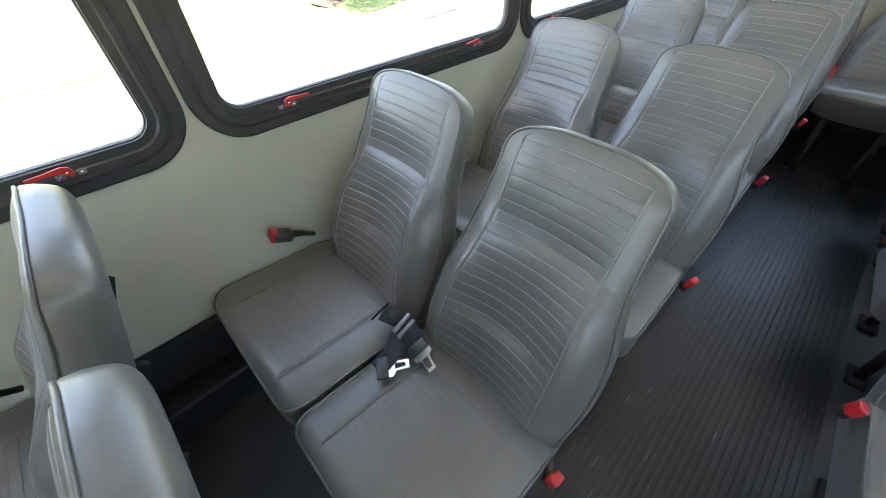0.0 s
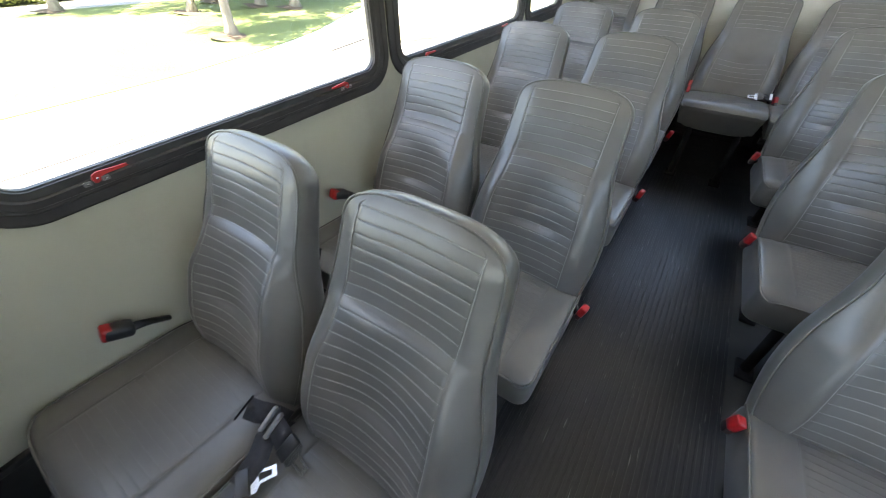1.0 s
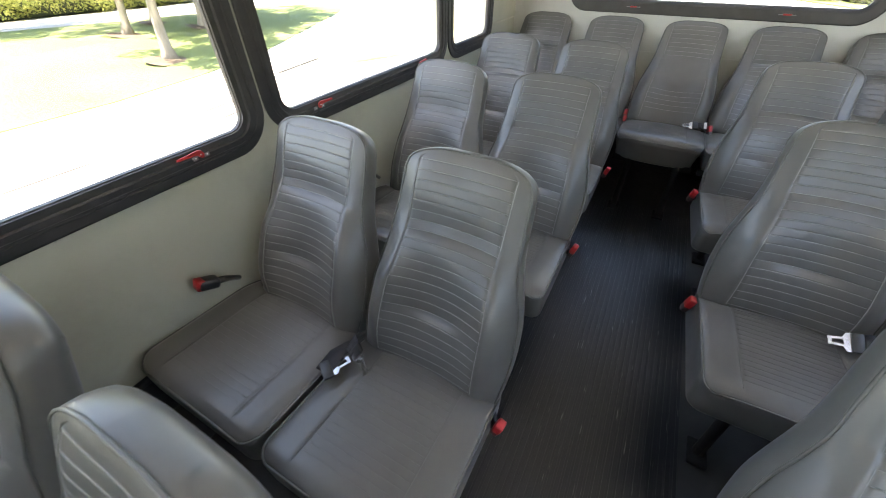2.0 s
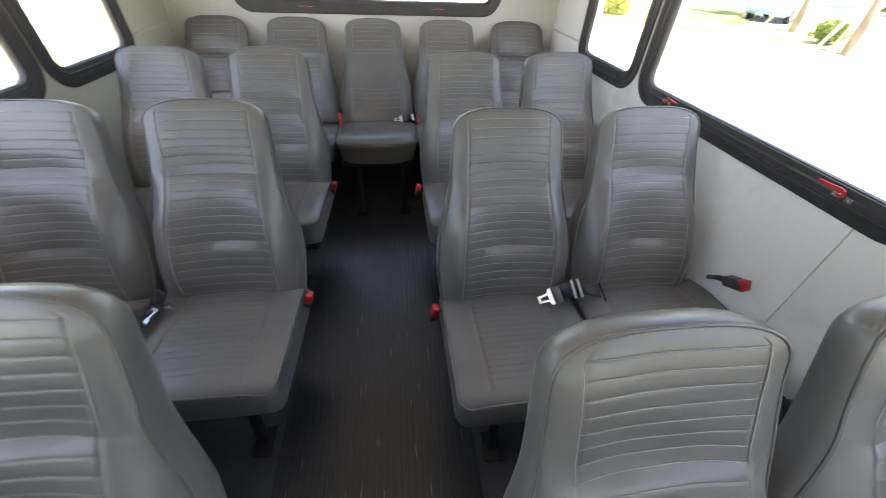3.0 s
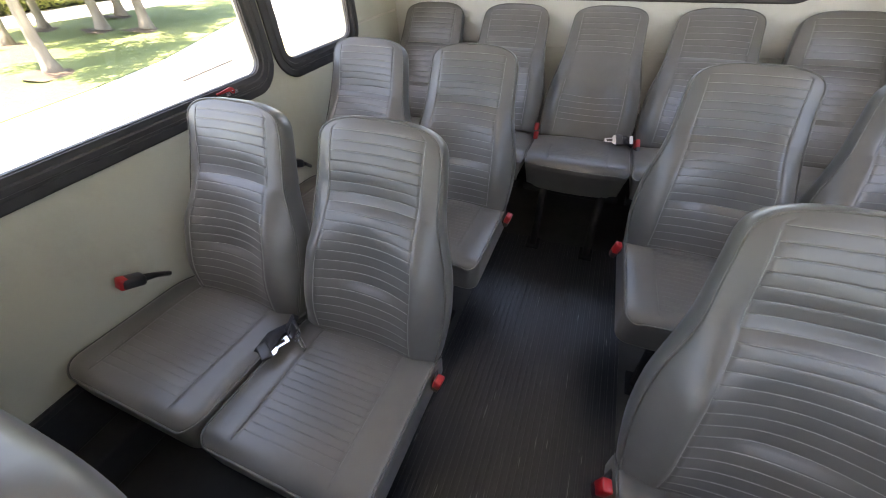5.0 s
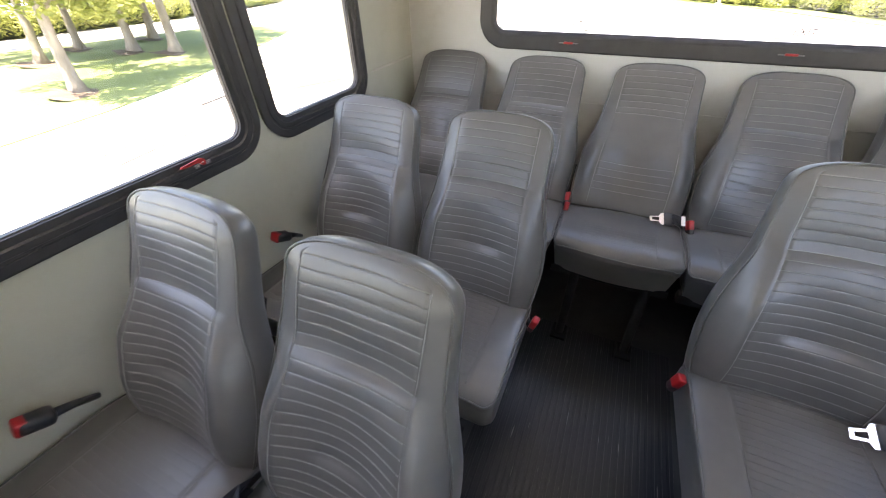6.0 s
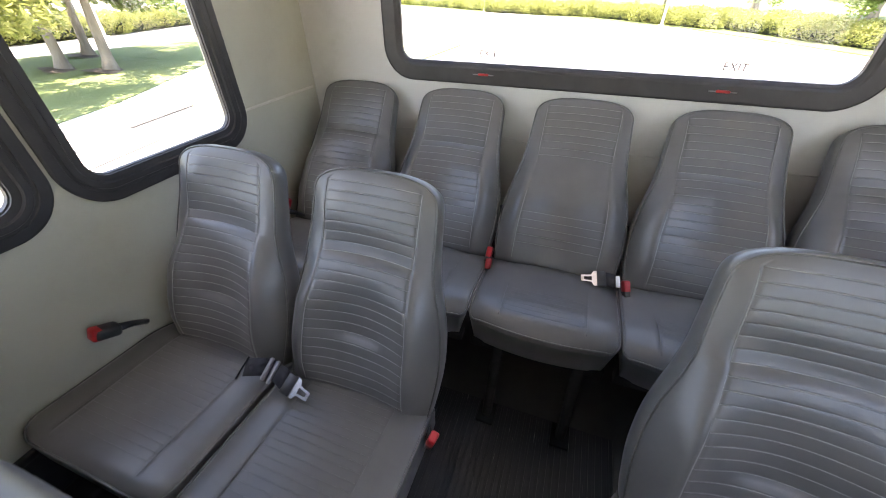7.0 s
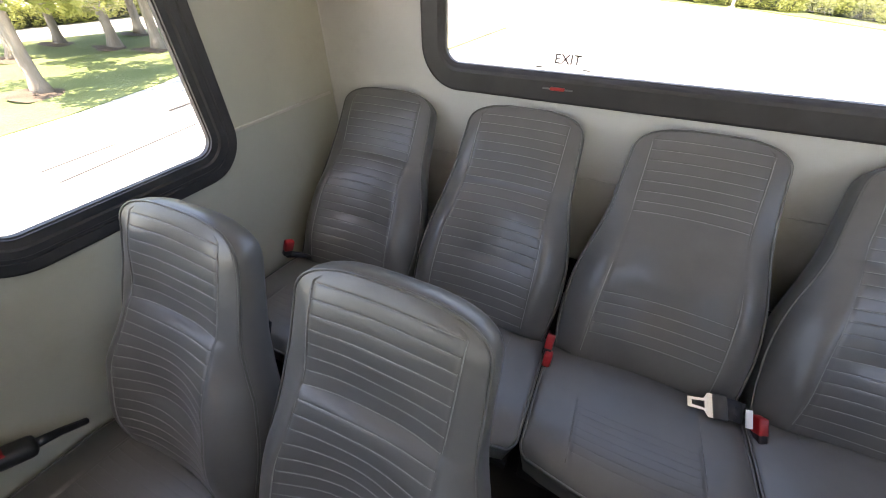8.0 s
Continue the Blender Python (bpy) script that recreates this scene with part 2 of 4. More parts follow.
def tube(bm, points, radius, sides=7, closed=False):
    """A round rod along points; radius may be a number or a list."""
    pts = [Vector(p) for p in points]
    n = len(pts)
    rings, up = [], None
    for i, p in enumerate(pts):
        a = pts[(i - 1) % n] if closed or i else p
        b = pts[(i + 1) % n] if closed or i < n - 1 else p
        d = (b - a).normalized()
        if up is None:
            up = d.orthogonal().normalized()
        up = (up - d * up.dot(d)).normalized()
        side = d.cross(up)
        r = radius[i] if isinstance(radius, (list, tuple)) else radius
        rings.append([bm.verts.new(p + r * (math.cos(q) * up + math.sin(q) * side)) for q in [2 * math.pi * k / sides for k in range(sides)]])
    for i in range(n if closed else n - 1):
        a, b = rings[i], rings[(i + 1) % n]
        for k in range(sides):
            bm.faces.new((a[k], a[(k + 1) % sides], b[(k + 1) % sides], b[k]))
    if not closed:
        bm.faces.new(rings[0][::-1])
        bm.faces.new(rings[-1])


def ribbon(bm, points, across, width, thick=0.0016):
    """A flat strap along points; across: the direction of its width at each point or one for all."""
    pts = [Vector(p) for p in points]
    rows = []
    for i, p in enumerate(pts):
        d = (pts[min(i + 1, len(pts) - 1)] - pts[max(i - 1, 0)]).normalized()
        a = Vector(across[i] if isinstance(across[0], (tuple, list, Vector)) else across).normalized()
        a = (a - d * a.dot(d)).normalized()
        nrm = d.cross(a)
        rows.append([bm.verts.new(p + a * s * width / 2 + nrm * h * thick) for s, h in ((-1, 0), (1, 0), (1, 1), (-1, 1))])
    for a, b in zip(rows, rows[1:]):
        for k in range(4):
            bm.faces.new((a[k], a[(k + 1) % 4], b[(k + 1) % 4], b[k]))
    bm.faces.new(rows[0][::-1])
    bm.faces.new(rows[-1])


def smooth_curve(pairs):
    """A smooth function through (position, value) pairs."""
    xs, ys = [p for p, _ in pairs], [v for _, v in pairs]

    def at(x):
        if x <= xs[0]:
            return ys[0]
        for i in range(len(xs) - 1):
            if x <= xs[i + 1]:
                h = xs[i + 1] - xs[i]
                m0 = (ys[i + 1] - ys[max(i - 1, 0)]) / max(xs[i + 1] - xs[max(i - 1, 0)], 1e-6)
                m1 = (ys[min(i + 2, len(ys) - 1)] - ys[i]) / max(xs[min(i + 2, len(xs) - 1)] - xs[i], 1e-6)
                t = (x - xs[i]) / h
                return (2 * t ** 3 - 3 * t * t + 1) * ys[i] + (t ** 3 - 2 * t * t + t) * h * m0 + (3 * t * t - 2 * t ** 3) * ys[i + 1] + (t ** 3 - t * t) * h * m1
        return ys[-1]
    return at


# ---- upholstered pads ----
BACK_LENGTH = 0.605
back_taper = smooth_curve([(0.0, 0.204), (0.05, 0.210), (0.12, 0.215), (0.18, 0.213), (0.24, 0.206), (0.29, 0.195), (0.34, 0.182), (0.39, 0.172), (0.44, 0.167), (0.50, 0.163), (0.605, 0.156)])
back_panel = smooth_curve([(0.0, 0.143), (0.15, 0.141), (0.25, 0.135), (0.33, 0.127), (0.40, 0.124), (0.605, 0.123)])
back_centre = smooth_curve([(0.0, 0.008), (0.04, 0.018), (0.08, 0.025), (0.115, 0.0295), (0.145, 0.0308), (0.162, 0.0285), (0.174, 0.0215), (0.186, 0.0205), (0.210, 0.0245), (0.26, 0.0295), (0.31, 0.0325), (0.345, 0.0325), (0.368, 0.030), (0.382, 0.0255), (0.394, 0.0155), (0.406, 0.0135), (0.430, 0.0145), (0.475, 0.0195), (0.535, 0.0215), (0.567, 0.0195), (0.589, 0.0160), (0.605, 0.0115)])
back_plain = smooth_curve([(0.0, 0.008), (0.04, 0.018), (0.08, 0.0245), (0.14, 0.0275), (0.20, 0.0275), (0.27, 0.0300), (0.33, 0.0298), (0.38, 0.0235), (0.43, 0.0180), (0.475, 0.0198), (0.535, 0.0215), (0.567, 0.0195), (0.589, 0.0160), (0.605, 0.0115)])
back_bolster = smooth_curve([(0.0, 0.014), (0.05, 0.024), (0.10, 0.033), (0.15, 0.039), (0.20, 0.041), (0.25, 0.037), (0.285, 0.028), (0.32, 0.016), (0.36, 0.007), (0.42, 0.004), (0.605, 0.0)])


def back_half(s):
    """Half the width of a backrest at the height s along it, with rounded top corners."""
    over = max(0.0, (s - 0.540) / 0.0657)
    return back_taper(s) * (1 - over ** 3.2) ** (1 / 3.2)


BACK_LINES = [0.022 + 0.0267 * i for i in range(14)] + [0.394 + 0.0262 * i for i in range(8)]
CUSHION_LINES = [0.040 + 0.0198 * i for i in range(17)]


def bow(s, length, arch, x, u):
    """How far a cross seam rises above its ends at x across, u of the half width."""
    return arch * (math.sin(math.pi * s / length) * (1 - u * u) + 0.5 * (s / length) ** 6 * (1 - (x / 0.165) ** 2))


def pad_grid(length, half, height, lines, panel, groove, arch=0.0):
    """Rows of (across, along, out) over a stitched pad. lines: cross stitches; panel(s): half width of the ribbed field."""
    rows_at = sorted({round(length * i / 46, 4) for i in range(47)} | {round(s + o, 4) for s in lines for o in (-0.0042, -0.0018, 0.0, 0.0018, 0.0042)} | {round(length - o, 4) for o in (0.0008, 0.003, 0.006, 0.010, 0.015, 0.021)})
    rows_at = [s for s in rows_at if 0 <= s <= length]
    inner = [-1, -0.975] + [i / 6.5 for i in range(-6, 7)] + [0.975, 1]
    rows = []
    for s in rows_at:
        h = half(s)
        p = min(panel(s), 0.84 * h)
        xs = [-h] + [-h + (h - p) * q for q in (0.08, 0.22, 0.42, 0.62, 0.82, 0.96)] + [p * q for q in inner] + [p + (h - p) * q for q in (0.04, 0.18, 0.38, 0.58, 0.78, 0.92)] + [h]
        row = []
        for x in xs:
            u = abs(x) / h
            out = height(x, s, u)
            if abs(x) <= p * 1.001:
                g = sum(math.exp(-((s - l) / 0.0014) ** 2) for l in lines)
                out -= groove * min(g, 1.0) * (1.0 if abs(x) < p * 0.97 else 0.5)
            if abs(abs(x) - p) < 1e-6 and lines and lines[0] - 0.02 < s < min(lines[-1] + 0.03, length - 0.02):
                out -= 0.0018
            row.append((x, s + bow(s, length, arch, x, u), out))
        rows.append(row)
    return rows


def pad_mesh(rows, thick, place, lip=0.004, tuck=0.0, slim=0.0, turn=0.016):
    """Close a pad: the stitched face, a boxed edge and a flat underside, thinner by the share slim at its far end; turn: how far its rear edge is rounded. place: (across, along, out) to the world."""
    bm = bmesh.new()
    v = [[bm.verts.new(place(*c)) for c in row] for row in rows]
    for a, b in zip(v, v[1:]):
        for i in range(len(a) - 1):
            bm.faces.new((a[i], a[i + 1], b[i + 1], b[i]))
    nr, nc = len(rows), len(rows[0])
    loop = [(0, i) for i in range(nc)] + [(j, nc - 1) for j in range(1, nr)] + [(nr - 1, i) for i in range(nc - 2, -1, -1)] + [(j, 0) for j in range(nr - 2, 0, -1)]
    flat = [Vector(rows[j][i][:2]) for j, i in loop]
    rim = [rows[j][i][2] for j, i in loop]
    n = len(flat)
    normals = []
    for i in range(n):
        d = flat[(i + 2) % n] - flat[(i - 2) % n]
        normals.append(Vector((d.y, -d.x)).normalized() if d.length > 1e-7 else Vector((0, 0)))
    for _ in range(3):
        normals = [(normals[i - 1] + 2 * normals[i] + normals[(i + 1) % n]).normalized() for i in range(n)]
    prev = [v[j][i] for j, i in loop]
    share = [1 - slim * min(1.0, max(0.0, (p.y - 0.22) / 0.34)) for p in flat]
    rings = [(lip, 0.012, 1.0), (lip * 1.4 - 0.1 * tuck, 0.026, 0.6)]
    for j in range(6):
        q = radians(18 * j)
        rings.append((lip * 1.2 - tuck * (0.6 + 0.08 * j) - turn * (1 - math.cos(q)), thick - turn * (1 - math.sin(q)), 0.0))
    for out, deep, follow in rings:
        ring = [bm.verts.new(place(flat[i].x + normals[i].x * out, flat[i].y + normals[i].y * out, rim[i] * follow - deep * share[i])) for i in range(n)]
        for i in range(n):
            bm.faces.new((prev[i], prev[(i + 1) % n], ring[(i + 1) % n], ring[i]))
        prev = ring
    bm.faces.new(prev[::-1])
    edge = [place(flat[i].x + normals[i].x * 0.003, flat[i].y + normals[i].y * 0.003, rim[i] - 0.001) for i in range(nc - 1, n)] + [place(flat[0].x + normals[0].x * 0.003, flat[0].y + normals[0].y * 0.003, rim[0] - 0.001)]
    return bm, edge


def edge_roll(s):
    """How far the face falls to its side seam: full below, half at the headrest, none at the top seam."""
    return (1.0 - 0.48 * min(1.0, max(0.0, (s - 0.28) / 0.14))) * (1 - min(1.0, max(0.0, (s - 0.535) / 0.07)))


def back_height(x, s, u):
    """Hollow across its lower half, where the bolsters come forward, and flat at the headrest."""
    k = min(1.0, u / 0.74)
    edge = max(0.0, (u - 0.56) / 0.44)
    reach = 0.082 + 0.046 * min(1.0, max(0.0, (s - 0.22) / 0.08))
    crease = math.exp(-((x + 0.006 * math.sin(31 * s)) / reach) ** 4)
    centre = back_plain(s) + crease * (back_centre(s) - back_plain(s))
    roll = edge_roll(s)
    return (centre + back_bolster(s) * k ** 2) * (1 - roll * edge ** 2.6) + 0.0009 * math.sin(43 * s + 17 * x) + 0.0007 * math.sin(19 * s - 41 * x)


def middle_height(x, s, u):
    """The smooth middle seat: a soft hollow between two full shoulders."""
    shoulder = 0.010 * math.exp(-((abs(x) - 0.110) / 0.042) ** 2 - ((s - 0.215) / 0.060) ** 2)
    smile = 0.004 * math.exp(-(x / 0.10) ** 4) * math.tanh((s - 0.205 - 2.2 * x * x) / 0.016) * math.exp(-((s - 0.205) / 0.06) ** 2)
    k = min(1.0, u / 0.74)
    edge = max(0.0, (u - 0.56) / 0.44)
    roll = edge_roll(s)
    return (back_plain(s) + back_bolster(s) * k ** 2) * (1 - roll * edge ** 2.6) + shoulder * (1 - u ** 6) + smile


def cushion_half(width, corner):
    def half(s):
        over = s - (CUSHION_DEPTH - corner)
        cut = corner - math.sqrt(max(corner ** 2 - over ** 2, 0)) if over > 0 else 0.0
        return width / 2 - 0.92 * cut
    return half


CUSHION_DEPTH = 0.415


def cushion_height(x, s, u):
    crown = (0.007 * (1 - u ** 2) + 0.007 * (1 - u ** 12)) * min(1.0, s / 0.05 + 0.3)
    front = max(0.0, (s - CUSHION_DEPTH + 0.050) / 0.050)
    rear = max(0.0, (0.100 - s) / 0.100)
    pinch = 0.0026 * math.sin(150 * x + 55 * s) * math.exp(-((s - 0.03) / 0.035) ** 2) * max(0.0, (u - 0.62) / 0.38) * (1 - u ** 10)
    return crown + pinch - 0.020 * rear ** 2 - 0.016 * front ** 2.5 + 0.0012 * math.sin(21 * s + 13 * x) * (1 - u ** 2)


def upholstered(parent, name, rows, thick, place, lip=0.004, tuck=0.0, slim=0.0, turn=0.016):
    bm, edge = pad_mesh(rows, thick, place, lip, tuck, slim, turn)
    ob = part(name, bm, vinyl, parent)
    bm = bmesh.new()
    tube(bm, edge, 0.0028, 6)
    part("piping", bm, vinyl_piping, ob, "grey vinyl piping along the seam")
    return ob


ARCH = 0.013


def stitching(parent, place, height, half, lines, panel, radius, arch=0.0, material=thread):
    """Pale thread along the cross seams of a pad."""
    bm = bmesh.new()
    for l in lines:
        h = half(l)
        p = min(panel(l), 0.84 * h) * 0.985
        tube(bm, [place(x, l + bow(l, BACK_LENGTH, arch, x, x / h), height(x, l, abs(x) / h) - 0.0008) for x in [p * k / 6 for k in range(-6, 7)]], radius, 4)
    return tagged(part("stitching", bm, material, parent, "fine pale stitched cross seams"), kind="stuff")


def backrest(parent, centre, foot, lean, lines=BACK_LINES, height=back_height, tall=1.0):
    """A stitched backrest: centre across, foot = (y, z) of its lower edge, lean in degrees, tall: share of the full length."""
    a = radians(lean)

    def place(x, s, out):
        s *= tall
        return (centre + x, foot[0] + s * math.sin(a) - out * math.cos(a), foot[1] + s * math.cos(a) + out * math.sin(a))
    rows = pad_grid(BACK_LENGTH, back_half, height, lines, back_panel, 0.0009, ARCH)
    ob = upholstered(parent, "backrest", rows, 0.092, place, lip=0.006, slim=0.36, turn=0.052)
    stitching(ob, place, height, back_half, lines, back_panel, 0.0010, ARCH)
    for side in (-1, 1):
        bm = bmesh.new()
        pts = []
        for s in [0.02 + 0.56 * i / 40 for i in range(41)]:
            p = min(back_panel(s), 0.84 * back_half(s))
            pts.append(place(side * (p + 0.002), s, height(side * p, s, p / back_half(s)) - 0.0006))
        tube(bm, pts, 0.0013, 4)
        part("seam", bm, thread, ob, "pale stitched seam")
    return ob


def cushion(parent, centre, width, rear, top, corner=0.035, depth=0.415, lines=CUSHION_LINES, sides=0.125, thick=0.115, tuck=0.0, bulge=0.0, groove=0.00055):
    def place(x, s, out):
        f = s / CUSHION_DEPTH
        forward = bulge * max(f, 0.0) ** 3 * (1 - min(1.0, abs(2 * x / width)) ** 2)
        return (centre + x, rear - f * depth - forward, top - 0.014 + out + 0.030 * f - 0.55 * bulge * max(0.0, (f - 0.7) / 0.3) ** 2)
    rows = pad_grid(CUSHION_DEPTH, cushion_half(width, corner), cushion_height, lines, lambda s: sides, groove)
    ob = upholstered(parent, "cushion", rows, thick, place, tuck=tuck)
    stitching(ob, place, lambda x, s, u: cushion_height(x, s, u) + 0.0012, cushion_half(width, corner), lines, lambda s: sides, 0.85 * groove, material=thread_worn)
    for side in (-1, 1):
        bm = bmesh.new()
        tube(bm, [place(side * (sides + 0.003), s, cushion_height(sides, s, 2 * sides / width) - 0.0005) for s in [0.03 + 0.355 * i / 24 for i in range(25)]], 0.0012, 4)
        part("seam", bm, thread_worn, ob, "stitched seam")
    return ob


# ---- belts ----
def buckle(parent, m, stalk, tip=False):
    """A red-buttoned buckle with a black shell at m, on a stalk that runs to the point stalk."""
    bm = bmesh.new()
    if tip:
        box(bm, (-0.022, -0.0165, -0.040), (0.022, 0.0165, 0.020), 0.010, m)
    else:
        box(bm, (-0.0135, -0.0095, -0.034), (0.0135, 0.0095, 0.018), 0.004, m)
    a, b = m @ Vector((0, 0, -0.032)), Vector(stalk)
    tube(bm, [a, a.lerp(b, 0.5) + Vector((0, 0, 0.004)), b], [0.012, 0.009, 0.008], 6)
    shell = part("buckle", bm, plastic_black, parent, "black seat belt buckle on a stalk")
    bm = bmesh.new()
    if tip:
        box(bm, (-0.0185, -0.0170, 0.000), (0.0185, 0.0170, 0.0245), 0.006, m)
    else:
        box(bm, (-0.0142, -0.0104, -0.016), (0.0142, 0.0104, 0.023), 0.0045, m)
    part("release_button", bm, plastic_red, shell, "red release button")
    return shell


def tongue(parent, m, strap, across):
    """A chromed belt tongue at m (its slot towards -x of m) on a black strap."""
    bm = bmesh.new()
    outline = [(-0.050, -0.011), (-0.050, 0.011), (-0.018, 0.013), (-0.010, 0.026), (0.002, 0.026), (0.002, -0.026), (-0.010, -0.026), (-0.018, -0.013)]
    slot = [(-0.041, -0.005), (-0.041, 0.005), (-0.020, 0.007), (-0.018, 0.008), (-0.016, 0.007), (-0.016, -0.007), (-0.018, -0.008), (-0.020, -0.007)]
    o = [[bm.verts.new(m @ Vector((x, y, z))) for x, y in outline] for z in (-0.0012, 0.0012)]
    i = [[bm.verts.new(m @ Vector((x, y, z))) for x, y in slot] for z in (-0.0012, 0.0012)]
    n = len(outline)
    for k in range(n):
        q = (k + 1) % n
        bm.faces.new((o[1][k], o[1][q], i[1][q], i[1][k]))
        bm.faces.new((o[0][q], o[0][k], i[0][k], i[0][q]))
        bm.faces.new((o[0][k], o[0][q], o[1][q], o[1][k]))
        bm.faces.new((i[0][q], i[0][k], i[1][k], i[1][q]))
    plate = part("belt_tongue", bm, chrome, parent, "bright metal belt tongue", smooth=False)
    bm = bmesh.new()
    box(bm, (0.000, -0.027, -0.005), (0.028, 0.027, 0.006), 0.003, m)
    part("tongue_shroud", bm, plastic_black, plate, "black plastic shroud")
    bm = bmesh.new()
    ribbon(bm, [m @ Vector((0.024, 0, 0.001)), *strap], across, 0.046)
    part("strap", bm, webbing, plate, "black woven belt strap")
    return plate


def belt_tag(parent, m):
    """The stiff white end tag of a belt."""
    bm = bmesh.new()
    box(bm, (-0.007, -0.019, -0.0015), (0.007, 0.019, 0.0015), 0.001, m)
    return part("belt_tag", bm, white_paint, parent, "small white belt tag")


def adjuster(parent, m):
    bm = bmesh.new()
    for y in (-0.011, 0.011):
        box(bm, (y - 0.0045, -0.030, -0.004), (y + 0.0045, 0.030, 0.006), 0.002, m)
    return part("belt_adjuster", bm, plastic_grey, parent, "grey belt adjuster bars")


# ---- passenger seats ----
LEAN, SEAT_TOP, SEAT_FOOT = 24.8, 0.373, 0.348
AISLE_MID, WINDOW_MID = 0.440, 0.892


def double_seat(side, label):
    """A two-place seat; its origin is on the floor below the lower edge of the backrests. side: -1 or 1 of the aisle."""
    seat = empty("double_seat", label, "bus seat", "double seats along the aisle")
    for mid in (AISLE_MID, WINDOW_MID):
        backrest(seat, side * mid, (0.0, SEAT_FOOT), LEAN, tall=0.975)
    cushion(seat, side * AISLE_MID, 0.422, 0.035, SEAT_TOP)
    cushion(seat, side * 0.910, 0.470, 0.035, SEAT_TOP, corner=0.055, sides=0.142)
    # steel frame, legs
    bm = bmesh.new()
    for y in (-0.33, -0.05):
        box(bm, (min(side * 0.26, side * 1.14), y - 0.018, 0.255), (max(side * 0.26, side * 1.14), y + 0.018, 0.285), 0.004)
    for x in (0.30, 0.62, 0.70, 1.08):
        box(bm, (side * x - 0.015, -0.35, 0.262), (side * x + 0.015, 0.02, 0.278), 0.003)
    part("seat_frame", bm, steel_black, seat, "black painted steel frame")
    for y, slant in ((-0.30, -0.03), (-0.06, 0.03)):
        bm = bmesh.new()
        tube(bm, [(side * 0.36, y + slant, 0.012), (side * 0.36, y, 0.258)], 0.017, 8)
        leg = part("leg", bm, steel_black, seat, "black steel leg")
        bm = bmesh.new()
        box(bm, (side * 0.36 - 0.028, y + slant - 0.045, 0.0), (side * 0.36 + 0.028, y + slant + 0.045, 0.016), 0.004)
        part("foot", bm, steel_black, leg, "flat steel foot")
    for side_mid in (AISLE_MID, WINDOW_MID):
        for off in (-0.13, 0.13):
            bm = bmesh.new()
            tube(bm, [(side * side_mid + off, 0.045, 0.27), (side * side_mid + off, 0.085, 0.36), (side * side_mid + off, 0.235, 0.66)], 0.011, 6)
            part("back_frame", bm, steel_black, seat, "black steel tube behind the backrest")
    # aisle buckle, wall buckle
    buckle(seat, Matrix.Translation((side * 0.199, -0.050, 0.362)) @ pose(0, 0, 0, 14, 0, 90 + side * 8), (side * 0.24, 0.02, 0.315))
    buckle(seat, Matrix.Translation((side * 1.106, -0.145, 0.500)) @ pose(0, 0, 0, 66, 0, side * 8), (side * 1.124, -0.040, 0.428), True)
    return seat


def lap_belts(seat, side, kind):
    """The two loose belt halves that come out between the cushions, lying against the foot of the backrests."""
    z = SEAT_TOP + 0.026
    turn = 0 if side > 0 else 180
    gap = Vector((side * 0.662, -0.030, z - 0.030))
    if kind in ("laid", "pair"):
        m = pose(side * 0.568, -0.072, z + 0.022, 0, 0, turn + side * 10) @ pose(0, 0, 0, side * 34, -8, 0)
        tongue(seat, m, [Vector((side * 0.610, -0.062, z + 0.034)), Vector((side * 0.640, -0.056, z + 0.034)), Vector((side * 0.664, -0.046, z + 0.020)), gap], (0.0, 1, 0.55))
        adjuster(seat, pose(side * 0.648, -0.058, z + 0.034, 34, 0, side * 8))
        bm = bmesh.new()
        ribbon(bm, [gap, Vector((side * 0.668, -0.046, z + 0.024)), Vector((side * 0.690, -0.060, z + 0.034)), Vector((side * 0.728, -0.068, z + 0.024))], (0.0, 1, 0.5), 0.046)
        end = part("strap_end", bm, webbing, seat, "folded black strap end")
        bm = bmesh.new()
        tube(bm, [(side * 0.728, -0.045, z + 0.040), (side * 0.732, -0.070, z + 0.026), (side * 0.736, -0.098, z + 0.010)], 0.0028, 6)
        part("strap_bar", bm, steel_black, end, "black wire bar")
    if kind == "pair":
        m = pose(side * 0.600, -0.150, z + 0.010, 0, 0, turn - side * 58)
        tongue(seat, m, [Vector((side * 0.622, -0.115, z + 0.016)), Vector((side * 0.645, -0.080, z + 0.016)), gap], (1, 0.5, 0))
    if kind == "upright":
        m = pose(side * 0.585, -0.090, z + 0.034, 0, 0, turn + side * 30) @ pose(0, 0, 0, side * 66, -20, 0)
        tongue(seat, m, [Vector((side * 0.618, -0.072, z + 0.030)), Vector((side * 0.645, -0.056, z + 0.018)), gap], (0.3, 0.6, 0.8))
        m = pose(side * 0.640, -0.140, z + 0.008, 0, 0, turn - side * 60)
        tongue(seat, m, [Vector((side * 0.655, -0.100, z + 0.014)), gap], (1, 0.4, 0))


LABEL = "grey stitched vinyl double bus seat with red belt buckles"
left_rows = [-0.110, 0.617, 1.343, 2.107, 2.831]
right_rows = [1.217, 2.015, 2.788]
left_seat, right_seat = double_seat(-1, LABEL), double_seat(1, LABEL)
left_seats = [left_seat] + [copy_thing(left_seat, pose(0, y, 0)) for y in left_rows[1:]]
right_seats = [right_seat] + [copy_thing(right_seat, pose(0, y, 0)) for y in right_rows[1:]]
left_seat.matrix_basis, right_seat.matrix_basis = pose(0, left_rows[0], 0), pose(0, right_rows[0], 0)
for seat, kind in zip(left_seats, ("laid", "pair", "upright", "upright", "laid")):
    lap_belts(seat, -1, kind)
for seat, kind in zip(right_seats, ("laid", "laid", "laid")):
    lap_belts(seat, 1, kind)

